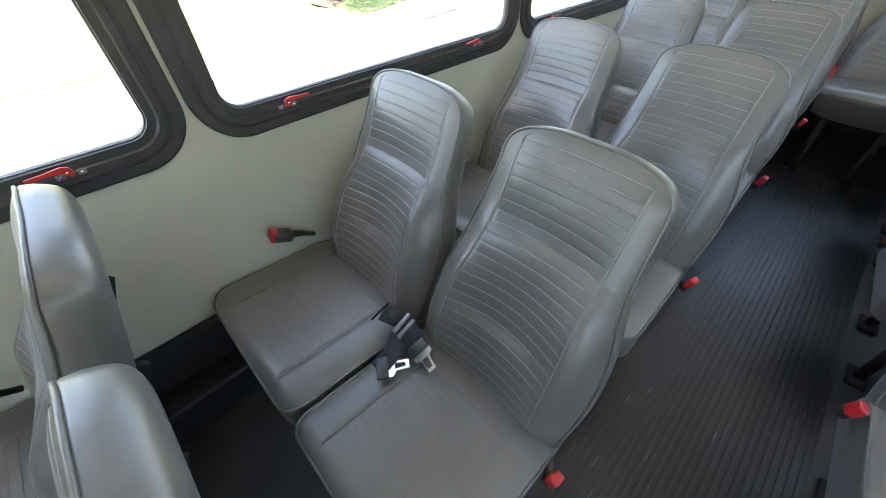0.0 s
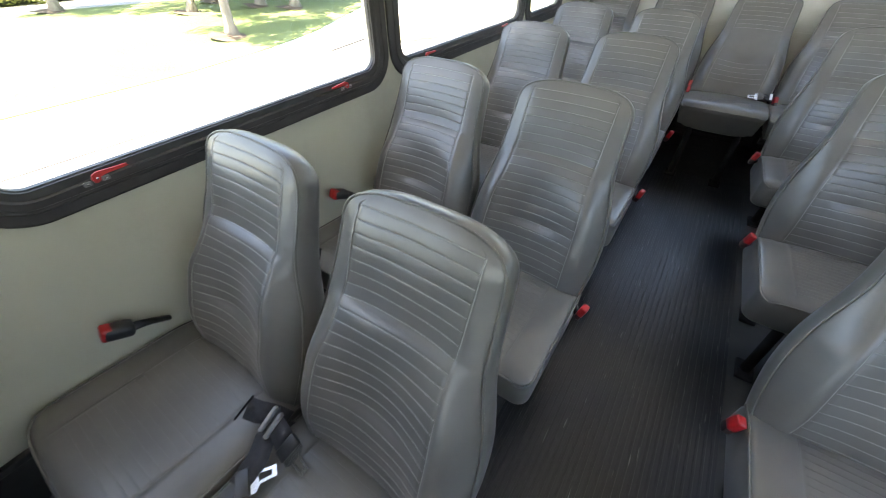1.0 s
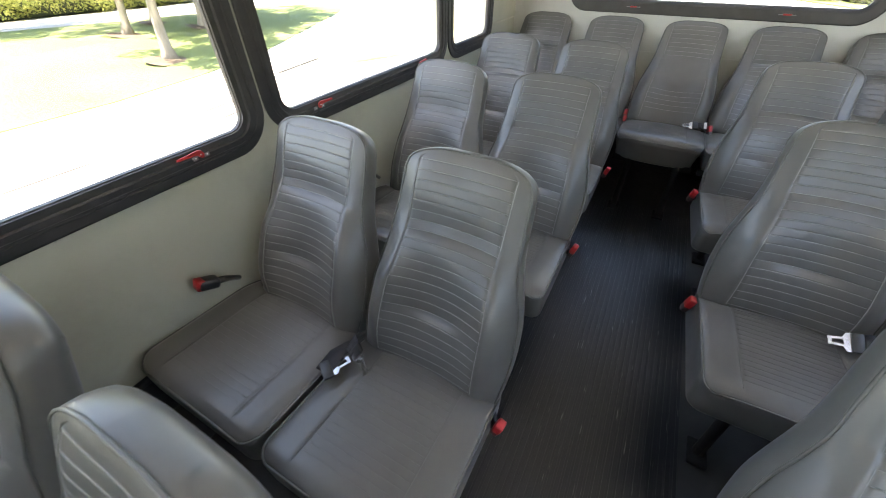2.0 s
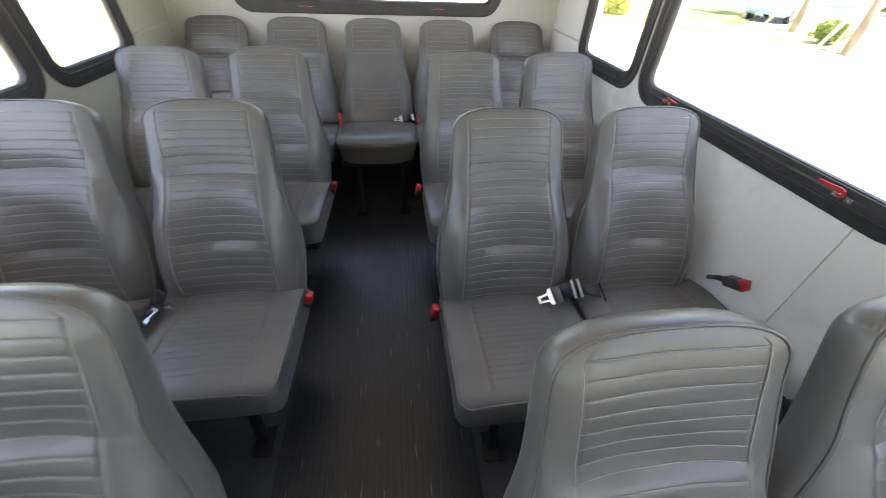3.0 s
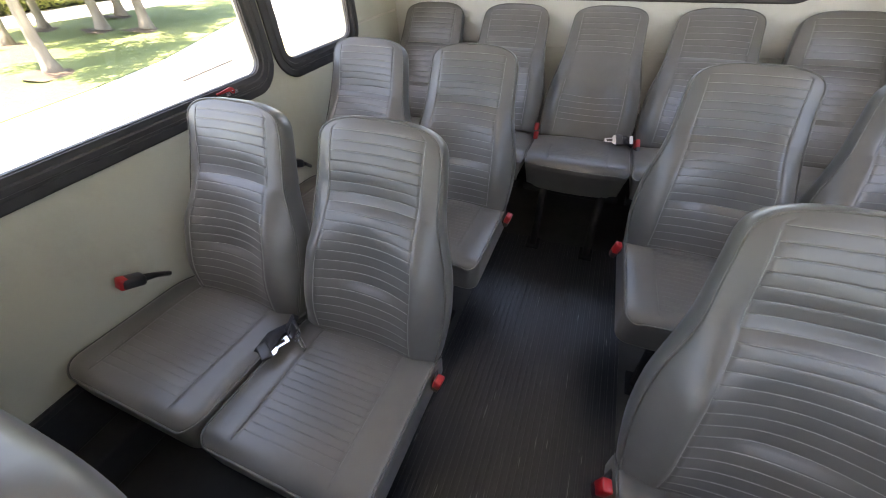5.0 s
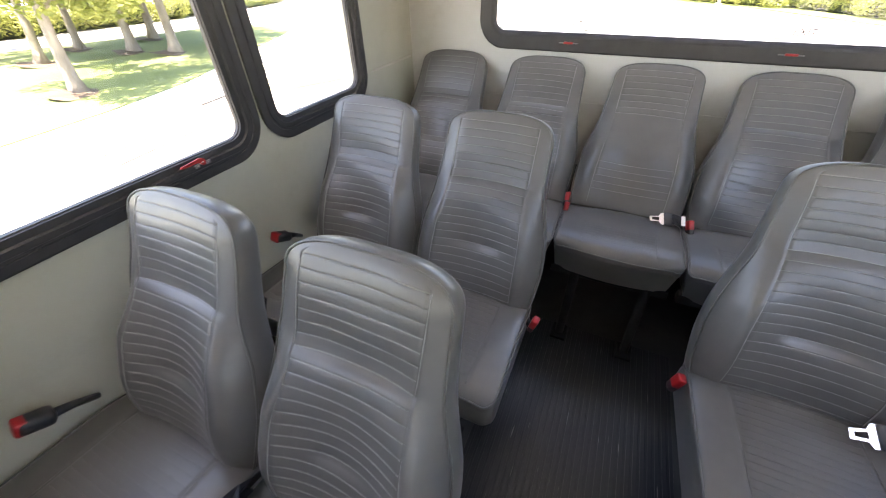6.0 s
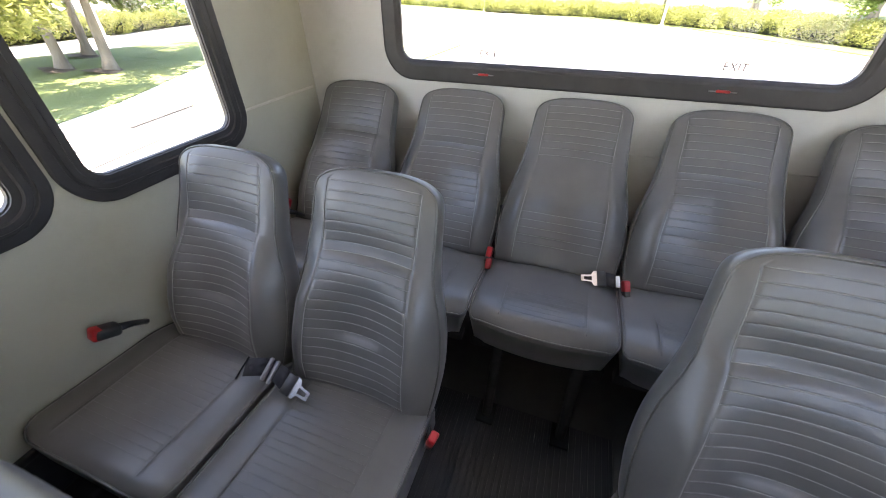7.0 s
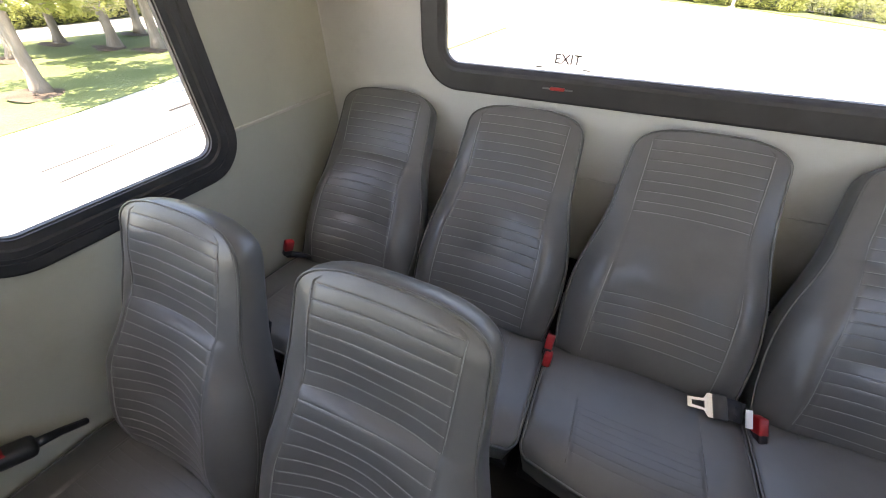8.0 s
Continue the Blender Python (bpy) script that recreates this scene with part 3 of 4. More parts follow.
# rear row of five
REAR_FOOT, REAR_TOP, REAR_LEAN = (3.462, 0.415), 0.427, 36.0


def rear_seat(lines=BACK_LINES, height=back_height):
    seat = empty("rear_seat", "grey stitched vinyl seat in the rear row", "bus seat", "five seats of the rear row")
    backrest(seat, 0.0, (0.0, REAR_FOOT[1]), REAR_LEAN, lines, height)
    cushion(seat, 0.0, 0.436, 0.03, REAR_TOP, corner=0.02, depth=0.335, thick=0.150, tuck=0.045, bulge=0.034, groove=0.0003, lines=[l for l in CUSHION_LINES if l > 0.23])
    bm = bmesh.new()
    box(bm, (-0.21, -0.30, 0.27), (0.21, -0.26, 0.305), 0.004)
    box(bm, (-0.21, -0.06, 0.27), (0.21, -0.02, 0.305), 0.004)
    part("seat_frame", bm, steel_black, seat, "black painted steel frame")
    return seat


rear = rear_seat()
rear_mid = tagged(rear_seat([l for l in BACK_LINES if 0.05 < l < 0.20 or l > 0.38], middle_height), "grey vinyl middle seat of the rear row, smooth across its middle")
rear_mid.matrix_basis = pose(0, REAR_FOOT[0], 0)
rear_seats = [rear] + [copy_thing(rear, pose(0.45 * i, REAR_FOOT[0], 0)) for i in (-1, 1, 2)]
rear_seats.insert(2, rear_mid)
rear.matrix_basis = pose(-0.90, REAR_FOOT[0], 0)
for seat, xs in zip(rear_seats, ((-0.15,), (-0.05,), (-0.115, 0.14), (0.05,), (0.15,))):
    for x in xs:
        bm = bmesh.new()
        tube(bm, [(x, -0.372, 0.012), (x, -0.285, 0.30)], 0.018, 8)
        leg = part("leg", bm, steel_black, seat, "dark steel leg")
        bm = bmesh.new()
        box(bm, (x - 0.03, -0.41, 0.0), (x + 0.03, -0.33, 0.016), 0.004)
        part("foot", bm, steel_black, leg, "flat steel foot")
zb = REAR_TOP + 0.012
buckle(rear_seats[2], pose(-0.222, -0.034, zb + 0.022, 0, 0, 90) @ pose(0, 0, 0, 0, 35, 0), (-0.226, 0.03, zb - 0.01))
buckle(rear_seats[1], pose(0.234, -0.066, zb - 0.006, 0, 0, 90) @ pose(0, 0, 0, 0, 22, 0), (0.228, -0.015, zb - 0.03))
buckle(rear_seats[3], pose(-0.208, -0.045, zb + 0.004, 0, 0, 110) @ pose(0, 0, 0, 0, 40, 0), (-0.224, 0.0, zb - 0.01))

tongue(rear_seats[2], pose(0.150, -0.040, zb + 0.012, 0, 0, 8) @ pose(0, 0, 0, 28, -5, 0), [Vector((0.186, -0.035, zb + 0.016)), Vector((0.208, -0.028, zb + 0.006)), Vector((0.226, -0.01, zb - 0.016))], (0.1, 1, 0.4))
tongue(rear_seats[3], pose(0.150, -0.050, zb + 0.014, 0, 0, 4) @ pose(0, 0, 0, 40, -5, 0), [Vector((0.186, -0.045, zb + 0.018)), Vector((0.208, -0.035, zb + 0.008)), Vector((0.226, -0.01, zb - 0.016))], (0.1, 1, 0.5))
tongue(rear_seats[1], pose(-0.150, -0.085, zb + 0.030, 0, 0, 176) @ pose(0, 0, 0, -30, 5, 0), [Vector((-0.185, -0.075, zb + 0.032)), Vector((-0.21, -0.06, zb + 0.02)), Vector((-0.226, -0.03, zb - 0.012))], (0.1, 1, 0.4))
tongue(rear_seats[3], pose(0.182, -0.068, zb + 0.016, 0, 0, 10) @ pose(0, 0, 0, 34, -5, 0), [Vector((0.206, -0.058, zb + 0.016)), Vector((0.222, -0.03, zb - 0.004))], (0.1, 1, 0.5))
belt_tag(rear_seats[2], pose(0.212, -0.052, zb + 0.026, 40, 0, 12))
belt_tag(rear_seats[3], pose(0.224, -0.062, zb + 0.026, 48, 0, 4))
buckle(rear_seats[0], pose(-0.165, -0.070, zb + 0.085, 0, 0, 70) @ pose(0, 0, 0, 10, 20, 0), (-0.15, 0.0, zb - 0.01))
buckle(rear_seats[4], pose(0.165, -0.160, zb + 0.085, 0, 0, 110) @ pose(0, 0, 0, 10, -20, 0), (0.15, -0.06, zb - 0.01))


# ---- bus shell ----
WALL_X, REAR_Y, FRONT_Y, CEILING_Z, THICK = 1.165, 3.848, -1.75, 2.02, 0.07
SILL, HEAD = 0.774, 1.74


def rounded(u0, u1, v0, v1, r, arc=6):
    """Points round a rounded rectangle, with the matching points on a plain rectangle for each."""
    pts, tags = [], []
    for cu, cv, start, cx, cy in ((u1 - r, v1 - r, 0, 1, 1), (u0 + r, v1 - r, 90, 0, 1), (u0 + r, v0 + r, 180, 0, 0), (u1 - r, v0 + r, 270, 1, 0)):
        for k in range(2 * arc + 1):
            q = radians(start + 90 * k / (2 * arc))
            pts.append((cu + r * math.cos(q), cv + r * math.sin(q)))
            tags.append((k, cx, cy, start))
    return pts, tags


def bay(bm, at, u0, u1, v0, v1, window, arc=6):
    """A piece of wall u0..u1, v0..v1 with a rounded opening through its thickness. at: (u, v, depth) to the world."""
    w0, w1, h0, h1, r = window
    pts, tags = rounded(w0, w1, h0, h1, r, arc)
    for depth in (0.0, THICK):
        inner = [bm.verts.new(at(u, v, depth)) for u, v in pts]
        outer = []
        for (u, v), (k, cx, cy, start) in zip(pts, tags):
            cu, cv = (u1 if cx else u0), (v1 if cy else v0)
            if k == arc:
                p = (cu, cv)
            elif (k < arc) == (start in (0, 180)):
                p = (cu, v)
            else:
                p = (u, cv)
            outer.append(bm.verts.new(at(*p, depth)))
        n = len(pts)
        for i in range(n):
            q = (i + 1) % n
            bm.faces.new((inner[i], inner[q], outer[q], outer[i]))
        if depth == 0.0:
            first = inner
    for i in range(n):
        q = (i + 1) % n
        bm.faces.new((first[i], first[q], inner[q], inner[i]))


FRAME_PROFILE = [(-0.003, 0.0), (-0.003, 0.006), (0.002, 0.008), (0.022, 0.008), (0.024, 0.005), (0.030, 0.005), (0.032, 0.008), (0.046, 0.008), (0.050, 0.003), (0.066, 0.002), (0.067, -0.003), (0.070, -0.004), (0.071, -0.016)]


FRAME_PLAIN = [(-0.003, 0.0), (-0.003, 0.006), (0.003, 0.009), (0.050, 0.009), (0.058, 0.006), (0.064, 0.001), (0.067, -0.003), (0.070, -0.004), (0.071, -0.016)]


def window_unit(name, at, w0, w1, h0, h1, r, latches=(), scale=1.0, profile=FRAME_PROFILE, label="black framed bus window with clear glass"):
    win = empty(name, label, "window", kind="structure")
    bm = bmesh.new()
    rings = []
    for inset, proud in profile:
        i = inset * scale
        pts, _ = rounded(w0 + i, w1 - i, h0 + i, h1 - i, max(r - i, 0.01), 9)
        rings.append([bm.verts.new(at(u, v, -proud)) for u, v in pts])
    for a, b in zip(rings, rings[1:]):
        n = len(a)
        for k in range(n):
            bm.faces.new((a[k], a[(k + 1) % n], b[(k + 1) % n], b[k]))
    part("window_frame", bm, frame_black, win, "black ridged metal frame", smooth=False)
    i = 0.066 * scale
    pts, _ = rounded(w0 + i, w1 - i, h0 + i, h1 - i, max(r - i, 0.01), 6)
    bm = bmesh.new()
    for d in (0.007, 0.011):
        bm.faces.new([bm.verts.new(at(u, v, d)) for u, v in pts])
    pane = part("pane", bm, pane_glass, win, "clear glass pane", smooth=False)
    pane.visible_shadow = False
    for u, v, flip in latches:
        bm = bmesh.new()
        lever = [(-0.010, -0.008), (-0.012, 0.001), (-0.008, 0.009), (0.002, 0.013), (0.014, 0.012), (0.034, 0.010), (0.058, 0.009), (0.060, 0.004), (0.036, 0.003), (0.016, 0.003), (0.006, 0.001), (0.002, -0.006), (-0.004, -0.010)]
        lo = [bm.verts.new(at(u + flip * x, v + y, -0.011)) for x, y in lever]
        hi = [bm.verts.new(at(u + flip * x, v + y, -0.016)) for x, y in lever]
        n = len(lever)
        bm.faces.new(lo[::-1]), bm.faces.new(hi)
        for k in range(n):
            bm.faces.new((lo[k], lo[(k + 1) % n], hi[(k + 1) % n], hi[k]))
        latch = part("latch", bm, enamel_red, win, "red emergency release lever", smooth=False)
        bm = bmesh.new()
        for x in (-0.022, 0.012):
            p = [Vector(at(u + flip * (x + q), v + w, -d)) for d in (0.007, 0.0095) for q, w in ((-0.007, -0.013), (0.007, -0.013), (0.007, -0.003), (-0.007, -0.003))]
            vs = [bm.verts.new(c) for c in p]
            for f in ((0, 1, 2, 3), (4, 5, 6, 7), (0, 1, 5, 4), (1, 2, 6, 5), (2, 3, 7, 6), (3, 0, 4, 7)):
                bm.faces.new([vs[c] for c in f])
        part("bracket", bm, plastic_grey, latch, "small dull metal bracket plates", smooth=False)
        bm = bmesh.new()
        for x in (-0.022, 0.012, -0.002):
            c = Vector(at(u + flip * x, v - (0.008 if x != -0.002 else 0.0), -0.009))
            e = Vector(at(u + flip * x, v - (0.008 if x != -0.002 else 0.0), -0.0125 if x != -0.002 else -0.018))
            tube(bm, [c, e], 0.0026, 7)
        part("rivet", bm, chrome, latch, "bright metal rivets")
    return win


def side_wall(side):
    def at(u, v, depth):
        return (side * (WALL_X + depth), u, v)
    return at


LEFT_WINDOWS = [(-0.775, 0.408), (0.424, 1.602), (1.618, 2.804), (2.820, 3.418)]
RIGHT_WINDOWS = [(-0.720, 0.415), (0.432, 1.610), (1.630, 2.775), (2.800, 3.415)]
CORNER_R = 0.115


def build_side(side, windows, name, skin):
    at = side_wall(side)
    bm = bmesh.new()
    cuts = [FRONT_Y] + [(a[1] + b[0]) / 2 for a, b in zip(windows, windows[1:])] + [REAR_Y]
    for (w0, w1), c0, c1 in zip(windows, cuts, cuts[1:]):
        bay(bm, at, c0, c1, 0.62, CEILING_Z, (w0 + 0.03, w1 - 0.03, SILL + 0.03, HEAD - 0.03, CORNER_R - 0.03))
        for d in (0.0, THICK):
            bm.faces.new([bm.verts.new(at(u, v, d)) for u, v in ((c0, -0.05), (c1, -0.05), (c1, 0.62), (c0, 0.62))])
    part(name, bm, skin, None, smooth=False)
    return bpy.data.objects[name]


wall_left = tagged(build_side(-1, LEFT_WINDOWS, "wall_left", wall_panel_shaded), "cream laminate side wall panel of the bus, darkened for its weaker light", "wall", kind="structure")
wall_right = tagged(build_side(1, RIGHT_WINDOWS, "wall_right", wall_panel_lit), "pale grey laminate side wall panel of the bus, lightened for its stronger light", "wall", kind="structure")
number = 0
LATCH_Z = SILL + 0.052
for side, windows, latched in ((-1, LEFT_WINDOWS, (0, 1, 2)), (1, RIGHT_WINDOWS, (0, 1, 2))):
    for i, (w0, w1) in enumerate(windows):
        number += 1
        spots = [(w0 + 0.215, LATCH_Z, 1), (w1 - 0.235, LATCH_Z, -1)] if i in latched else []
        window_unit("window_%d" % number, side_wall(side), w0, w1, SILL, HEAD, CORNER_R, spots)


def rear_at(u, v, depth):
    return (u, REAR_Y + depth, v)


REAR_SILL, REAR_HALF = 0.937, 0.792
bm = bmesh.new()
bay(bm, rear_at, -WALL_X, WALL_X, 0.80, CEILING_Z, (-REAR_HALF + 0.03, REAR_HALF - 0.03, REAR_SILL + 0.03, 1.73, CORNER_R - 0.03))
for d in (0.0, THICK):
    bm.faces.new([bm.verts.new(rear_at(u, v, d)) for u, v in ((-WALL_X, -0.05), (WALL_X, -0.05), (WALL_X, 0.80), (-WALL_X, 0.80))])
wall_rear = tagged(part("wall_rear", bm, rear_panel_shaded, None, smooth=False), "pale laminate rear wall of the bus, toned down for its shaded corner", "wall", kind="structure")
rear_window = window_unit("window_9", rear_at, -REAR_HALF, REAR_HALF, REAR_SILL, 1.76, CORNER_R, profile=FRAME_PLAIN, label="wide black framed rear emergency window")
for x in (-0.385, 0.40):
    bm = bmesh.new()
    box(bm, (x - 0.020, REAR_Y - 0.018, REAR_SILL + 0.030), (x + 0.020, REAR_Y - 0.006, REAR_SILL + 0.038), 0.003)
    latch = part("latch", bm, enamel_red, rear_window, "small red release handle")
    bm = bmesh.new()
    box(bm, (x - 0.040, REAR_Y - 0.013, REAR_SILL + 0.031), (x + 0.040, REAR_Y - 0.006, REAR_SILL + 0.035), 0.0015)
    part("latch_bar", bm, plastic_grey, latch, "thin metal bar")
    text = bpy.data.curves.new("exit_lettering", "FONT")
    text.body, text.size, text.align_x, text.extrude, text.offset = "EXIT", 0.033, "CENTER", 0.0002, 0.0004
    text.materials.append(decal_ink)
    ob = new("exit_lettering", text)
    ob.matrix_basis = pose(x + 0.01, REAR_Y + 0.005, REAR_SILL + 0.092, 90, 0, 0)
    ob.parent = rear_window
    ob["label"] = "dark EXIT lettering on the glass"
    bm = bmesh.new()
    for s in (-1, 1):
        box(bm, (x + s * 0.062 - 0.010, REAR_Y + 0.0035, REAR_SILL + 0.080), (x + s * 0.062 + 0.010, REAR_Y + 0.0055, REAR_SILL + 0.083))
    part("decal_bar", bm, decal_ink, rear_window, "short dark dashes beside the lettering", smooth=False)

# trims: a horizontal joint behind the last side windows, corner covers, a vertical panel joint
bm = bmesh.new()
box(bm, (-WALL_X - 0.001, LEFT_WINDOWS[-1][1] + 0.006, 0.872), (-WALL_X + 0.0025, REAR_Y - 0.02, 0.881), 0.0012)
tagged(part("trim_left", bm, trim_tan, None), "thin tan joint strip on the side wall", "trim", kind="structure")
bm = bmesh.new()
box(bm, (WALL_X - 0.0025, RIGHT_WINDOWS[-1][1] + 0.006, 0.872), (WALL_X + 0.001, REAR_Y - 0.02, 0.881), 0.0012)
tagged(part("trim_right", bm, trim_tan, None), "thin tan joint strip on the side wall", "trim", kind="structure")
bm = bmesh.new()
box(bm, (WALL_X - 0.0012, 1.778, 0.32), (WALL_X + 0.001, 1.781, SILL - 0.006))
tagged(part("trim_joint", bm, trim_tan, None), "thin vertical joint between wall panels", "trim", kind="structure")
bm = bmesh.new()
box(bm, (-WALL_X + 0.03, REAR_Y - 0.002, 0.728), (WALL_X - 0.03, REAR_Y + 0.001, 0.732))
tagged(part("trim_rear", bm, rear_panel_shaded, None), "thin horizontal joint on the rear wall", "trim", kind="structure")
for side, name in ((-1, "trim_corner_left"), (1, "trim_corner_right")):
    bm = bmesh.new()
    rows = []
    for k in range(7):
        q = radians(90 * k / 6)
        rows.append([bm.verts.new((side * (WALL_X - 0.004 + 0.0035 * math.cos(q)), REAR_Y - 0.004 + 0.0035 * math.sin(q), z)) for z in (0.0, CEILING_Z)])
    for a, b in zip(rows, rows[1:]):
        bm.faces.new((a[0], b[0], b[1], a[1]))
    tagged(part(name, bm, rear_panel_shaded, None), "rounded pale corner cover", "trim", kind="structure")

# black cove and ledge along both side walls
for side, name in ((-1, "baseboard_left"), (1, "baseboard_right")):
    bm = bmesh.new()
    x0, x1 = sorted((side * (WALL_X - 0.012), side * WALL_X))
    box(bm, (x0, FRONT_Y, 0.0), (x1, REAR_Y, 0.295), 0.004)
    x0, x1 = sorted((side * (WALL_X - 0.020), side * (WALL_X - 0.001)))
    box(bm, (x0, FRONT_Y, 0.280), (x1, REAR_Y, 0.300), 0.004)
    x0, x1 = sorted((side * (WALL_X - 0.11), side * (WALL_X - 0.010)))
    box(bm, (x0, FRONT_Y, 0.0), (x1, REAR_Y, 0.13), 0.012)
    tagged(part(name, bm, rubber_black, None), "black rubber cove along the foot of the wall", "baseboard", kind="structure")

bm = bmesh.new()
box(bm, (-WALL_X + 0.115, REAR_Y - 0.016, 0.0), (WALL_X - 0.115, REAR_Y - 0.001, 0.43), 0.004)
tagged(part("baseboard_rear", bm, rubber_black, None), "black kick panel below the rear seats", "baseboard", kind="structure")

bm = bmesh.new()
box(bm, (-WALL_X - THICK, FRONT_Y - THICK, CEILING_Z - 0.002), (WALL_X + THICK, REAR_Y + THICK, CEILING_Z + 0.05))
tagged(part("ceiling", bm, headliner, None, smooth=False), "pale cloth headliner of the bus", "ceiling", kind="structure")
bm = bmesh.new()
box(bm, (-WALL_X - THICK, FRONT_Y, -0.06), (WALL_X + THICK, REAR_Y + THICK, 0.0))
tagged(part("floor", bm, floor_black, None, smooth=False), "black smooth rubber floor of the bus", "floor", kind="structure")
bm = bmesh.new()
box(bm, (-0.31, FRONT_Y + 0.1, 0.0), (0.31, 3.14, 0.004), 0.002)
runner = tagged(part("aisle_runner", bm, runner_rubber, None, smooth=False), "dark ribbed rubber runner along the aisle, scuffed", "floor runner", kind="structure")
bm = bmesh.new()
a = [(-0.0046, 0.0035), (-0.0034, 0.0054), (0.0034, 0.0054), (0.0046, 0.0035)]
q0 = [bm.verts.new((u, FRONT_Y + 0.1, v)) for u, v in a]
q1 = [bm.verts.new((u, 3.135, v)) for u, v in a]
for k in range(3):
    bm.faces.new((q0[k], q0[k + 1], q1[k + 1], q1[k]))
rib = part("rib", bm, runner_rubber, runner, smooth=False)
for i in range(29):
    r = rib if i == 0 else rib.copy()
    if i:
        scene.collection.objects.link(r)
    r.location.x = -0.294 + 0.588 * i / 28

# front bulkhead behind the camera; unseen windscreen opening added to light the seat fronts
def front_at(u, v, depth):
    return (u, FRONT_Y - depth, v)


bm = bmesh.new()
bay(bm, front_at, -WALL_X, WALL_X, 0.78, CEILING_Z, (-0.97, 0.97, 1.01, 1.57, CORNER_R - 0.03))
for d in (0.0, THICK):
    bm.faces.new([bm.verts.new(front_at(u, v, d)) for u, v in ((-WALL_X, -0.05), (WALL_X, -0.05), (WALL_X, 0.78), (-WALL_X, 0.78))])
tagged(part("wall_front", bm, wall_panel_shaded, None, smooth=False), "plain pale front bulkhead round the added windscreen opening", "wall", kind="structure")
window_unit("window_10", front_at, -1.0, 1.0, 0.98, 1.60, CORNER_R, profile=FRAME_PLAIN, label="wide black framed windscreen, unseen, added to let in front light")
bm = bmesh.new()
box(bm, (-WALL_X - THICK - 0.02, FRONT_Y - THICK, CEILING_Z + 0.051), (WALL_X + THICK + 0.02, REAR_Y + THICK, CEILING_Z + 0.11), 0.02)
tagged(part("roof", bm, white_paint, None), "white outer roof skin of the bus", "roof", kind="structure")

# ---- outside ----
GROUND = -0.85


def sheet(name, material, label, category, outline, z, thick=0.0):
    bm = bmesh.new()
    top = [bm.verts.new((x, y, z)) for x, y in outline]
    bm.faces.new(top)
    if thick:
        low = [bm.verts.new((x, y, z - thick)) for x, y in outline]
        n = len(top)
        for k in range(n):
            bm.faces.new((top[k], top[(k + 1) % n], low[(k + 1) % n], low[k]))
    return tagged(part(name, bm, material, None, smooth=False), label, category, kind="structure")


sheet("ground", asphalt, "pale sunlit asphalt reaching far off", "ground", [(-600, -600), (600, -600), (600, 600), (-600, 600)], GROUND)
sheet("pavement", concrete, "pale concrete pavement beside the lawn", "pavement", [(-6.9, -60), (-6.9, 4.0), (-7.4, 7.4), (-8.2, 13.0), (-9.2, 19.0), (-14.0, 22.0), (-16.0, 18.0), (-15.0, 8.0), (-12.0, -60)], GROUND + 0.05, 0.05)
# the lawn narrows and bends round with the lane behind it
sheet("lawn", lawn, "bright green lawn under the trees", "lawn", [(-8.3, -60), (-8.3, 3.8), (-8.6, 5.6), (-9.2, 7.6), (-10.2, 9.6), (-11.4, 12.0), (-12.7, 14.6), (-14.0, 16.4), (-15.6, 16.6), (-17.0, 14.6), (-17.6, 12.0), (-18.6, 8.0), (-20.6, 2.0), (-21.4, -6.0), (-21.4, -60)], GROUND + 0.065, 0.06)
sheet("verge", lawn_dry, "strip of sunlit yellow-green grass beside the pavement", "lawn", [(-7.5, 7.9), (-8.3, 13.0), (-9.2, 18.6), (-5.0, 18.6), (-5.4, 10.5), (-6.6, 8.1)], GROUND + 0.065, 0.06)
rng = random.Random(4)
bm = bmesh.new()
for k in range(9):
    a, b = Vector((12.9 - 0.89 * k, 7.65 - 1.03 * k, GROUND)), Vector((12.9 - 0.89 * (k + 0.985), 7.65 - 1.03 * (k + 0.985), GROUND))
    m = Matrix.Translation((a + b) / 2) @ Matrix.Rotation(math.atan2(b.y - a.y, b.x - a.x), 4, "Z")
    box(bm, (-(b - a).length / 2, -0.09, -0.05), ((b - a).length / 2, 0.09, 0.13 + rng.uniform(-0.006, 0.006)), 0.02, m)
tagged(part("kerb", bm, kerb_stone_shaded, None), "concrete kerb before the hedge, its shade put into the grey", "kerb", kind="structure")
sheet("planting_bed", kerb_stone_shaded, "paved strip below the hedge, its grey standing in for kerb shade", "pavement", [(13.3, 7.3), (17.4, 11.4), (22.0, 8.0), (12.0, -4.0), (6.0, -1.6)], GROUND + 0.08, 0.08)
sheet("lawn_right", lawn_dry, "sunlit grass patch with young trees", "lawn", [(7.8, 9.1), (11.4, 10.4), (15.4, 13.0), (19.0, 17.0), (15.0, 19.5), (10.6, 15.6), (8.2, 12.2)], GROUND + 0.02, 0.02)
sheet("lawn_rear", lawn, "grass under the far hedge", "lawn", [(-60, 49), (-22, 48.6), (-12, 41.5), (-1.6, 36.0), (4.6, 30.0), (9.6, 20.2), (13.0, 16.0), (20, 22), (40, 90), (-80, 90)], GROUND + 0.05, 0.05)


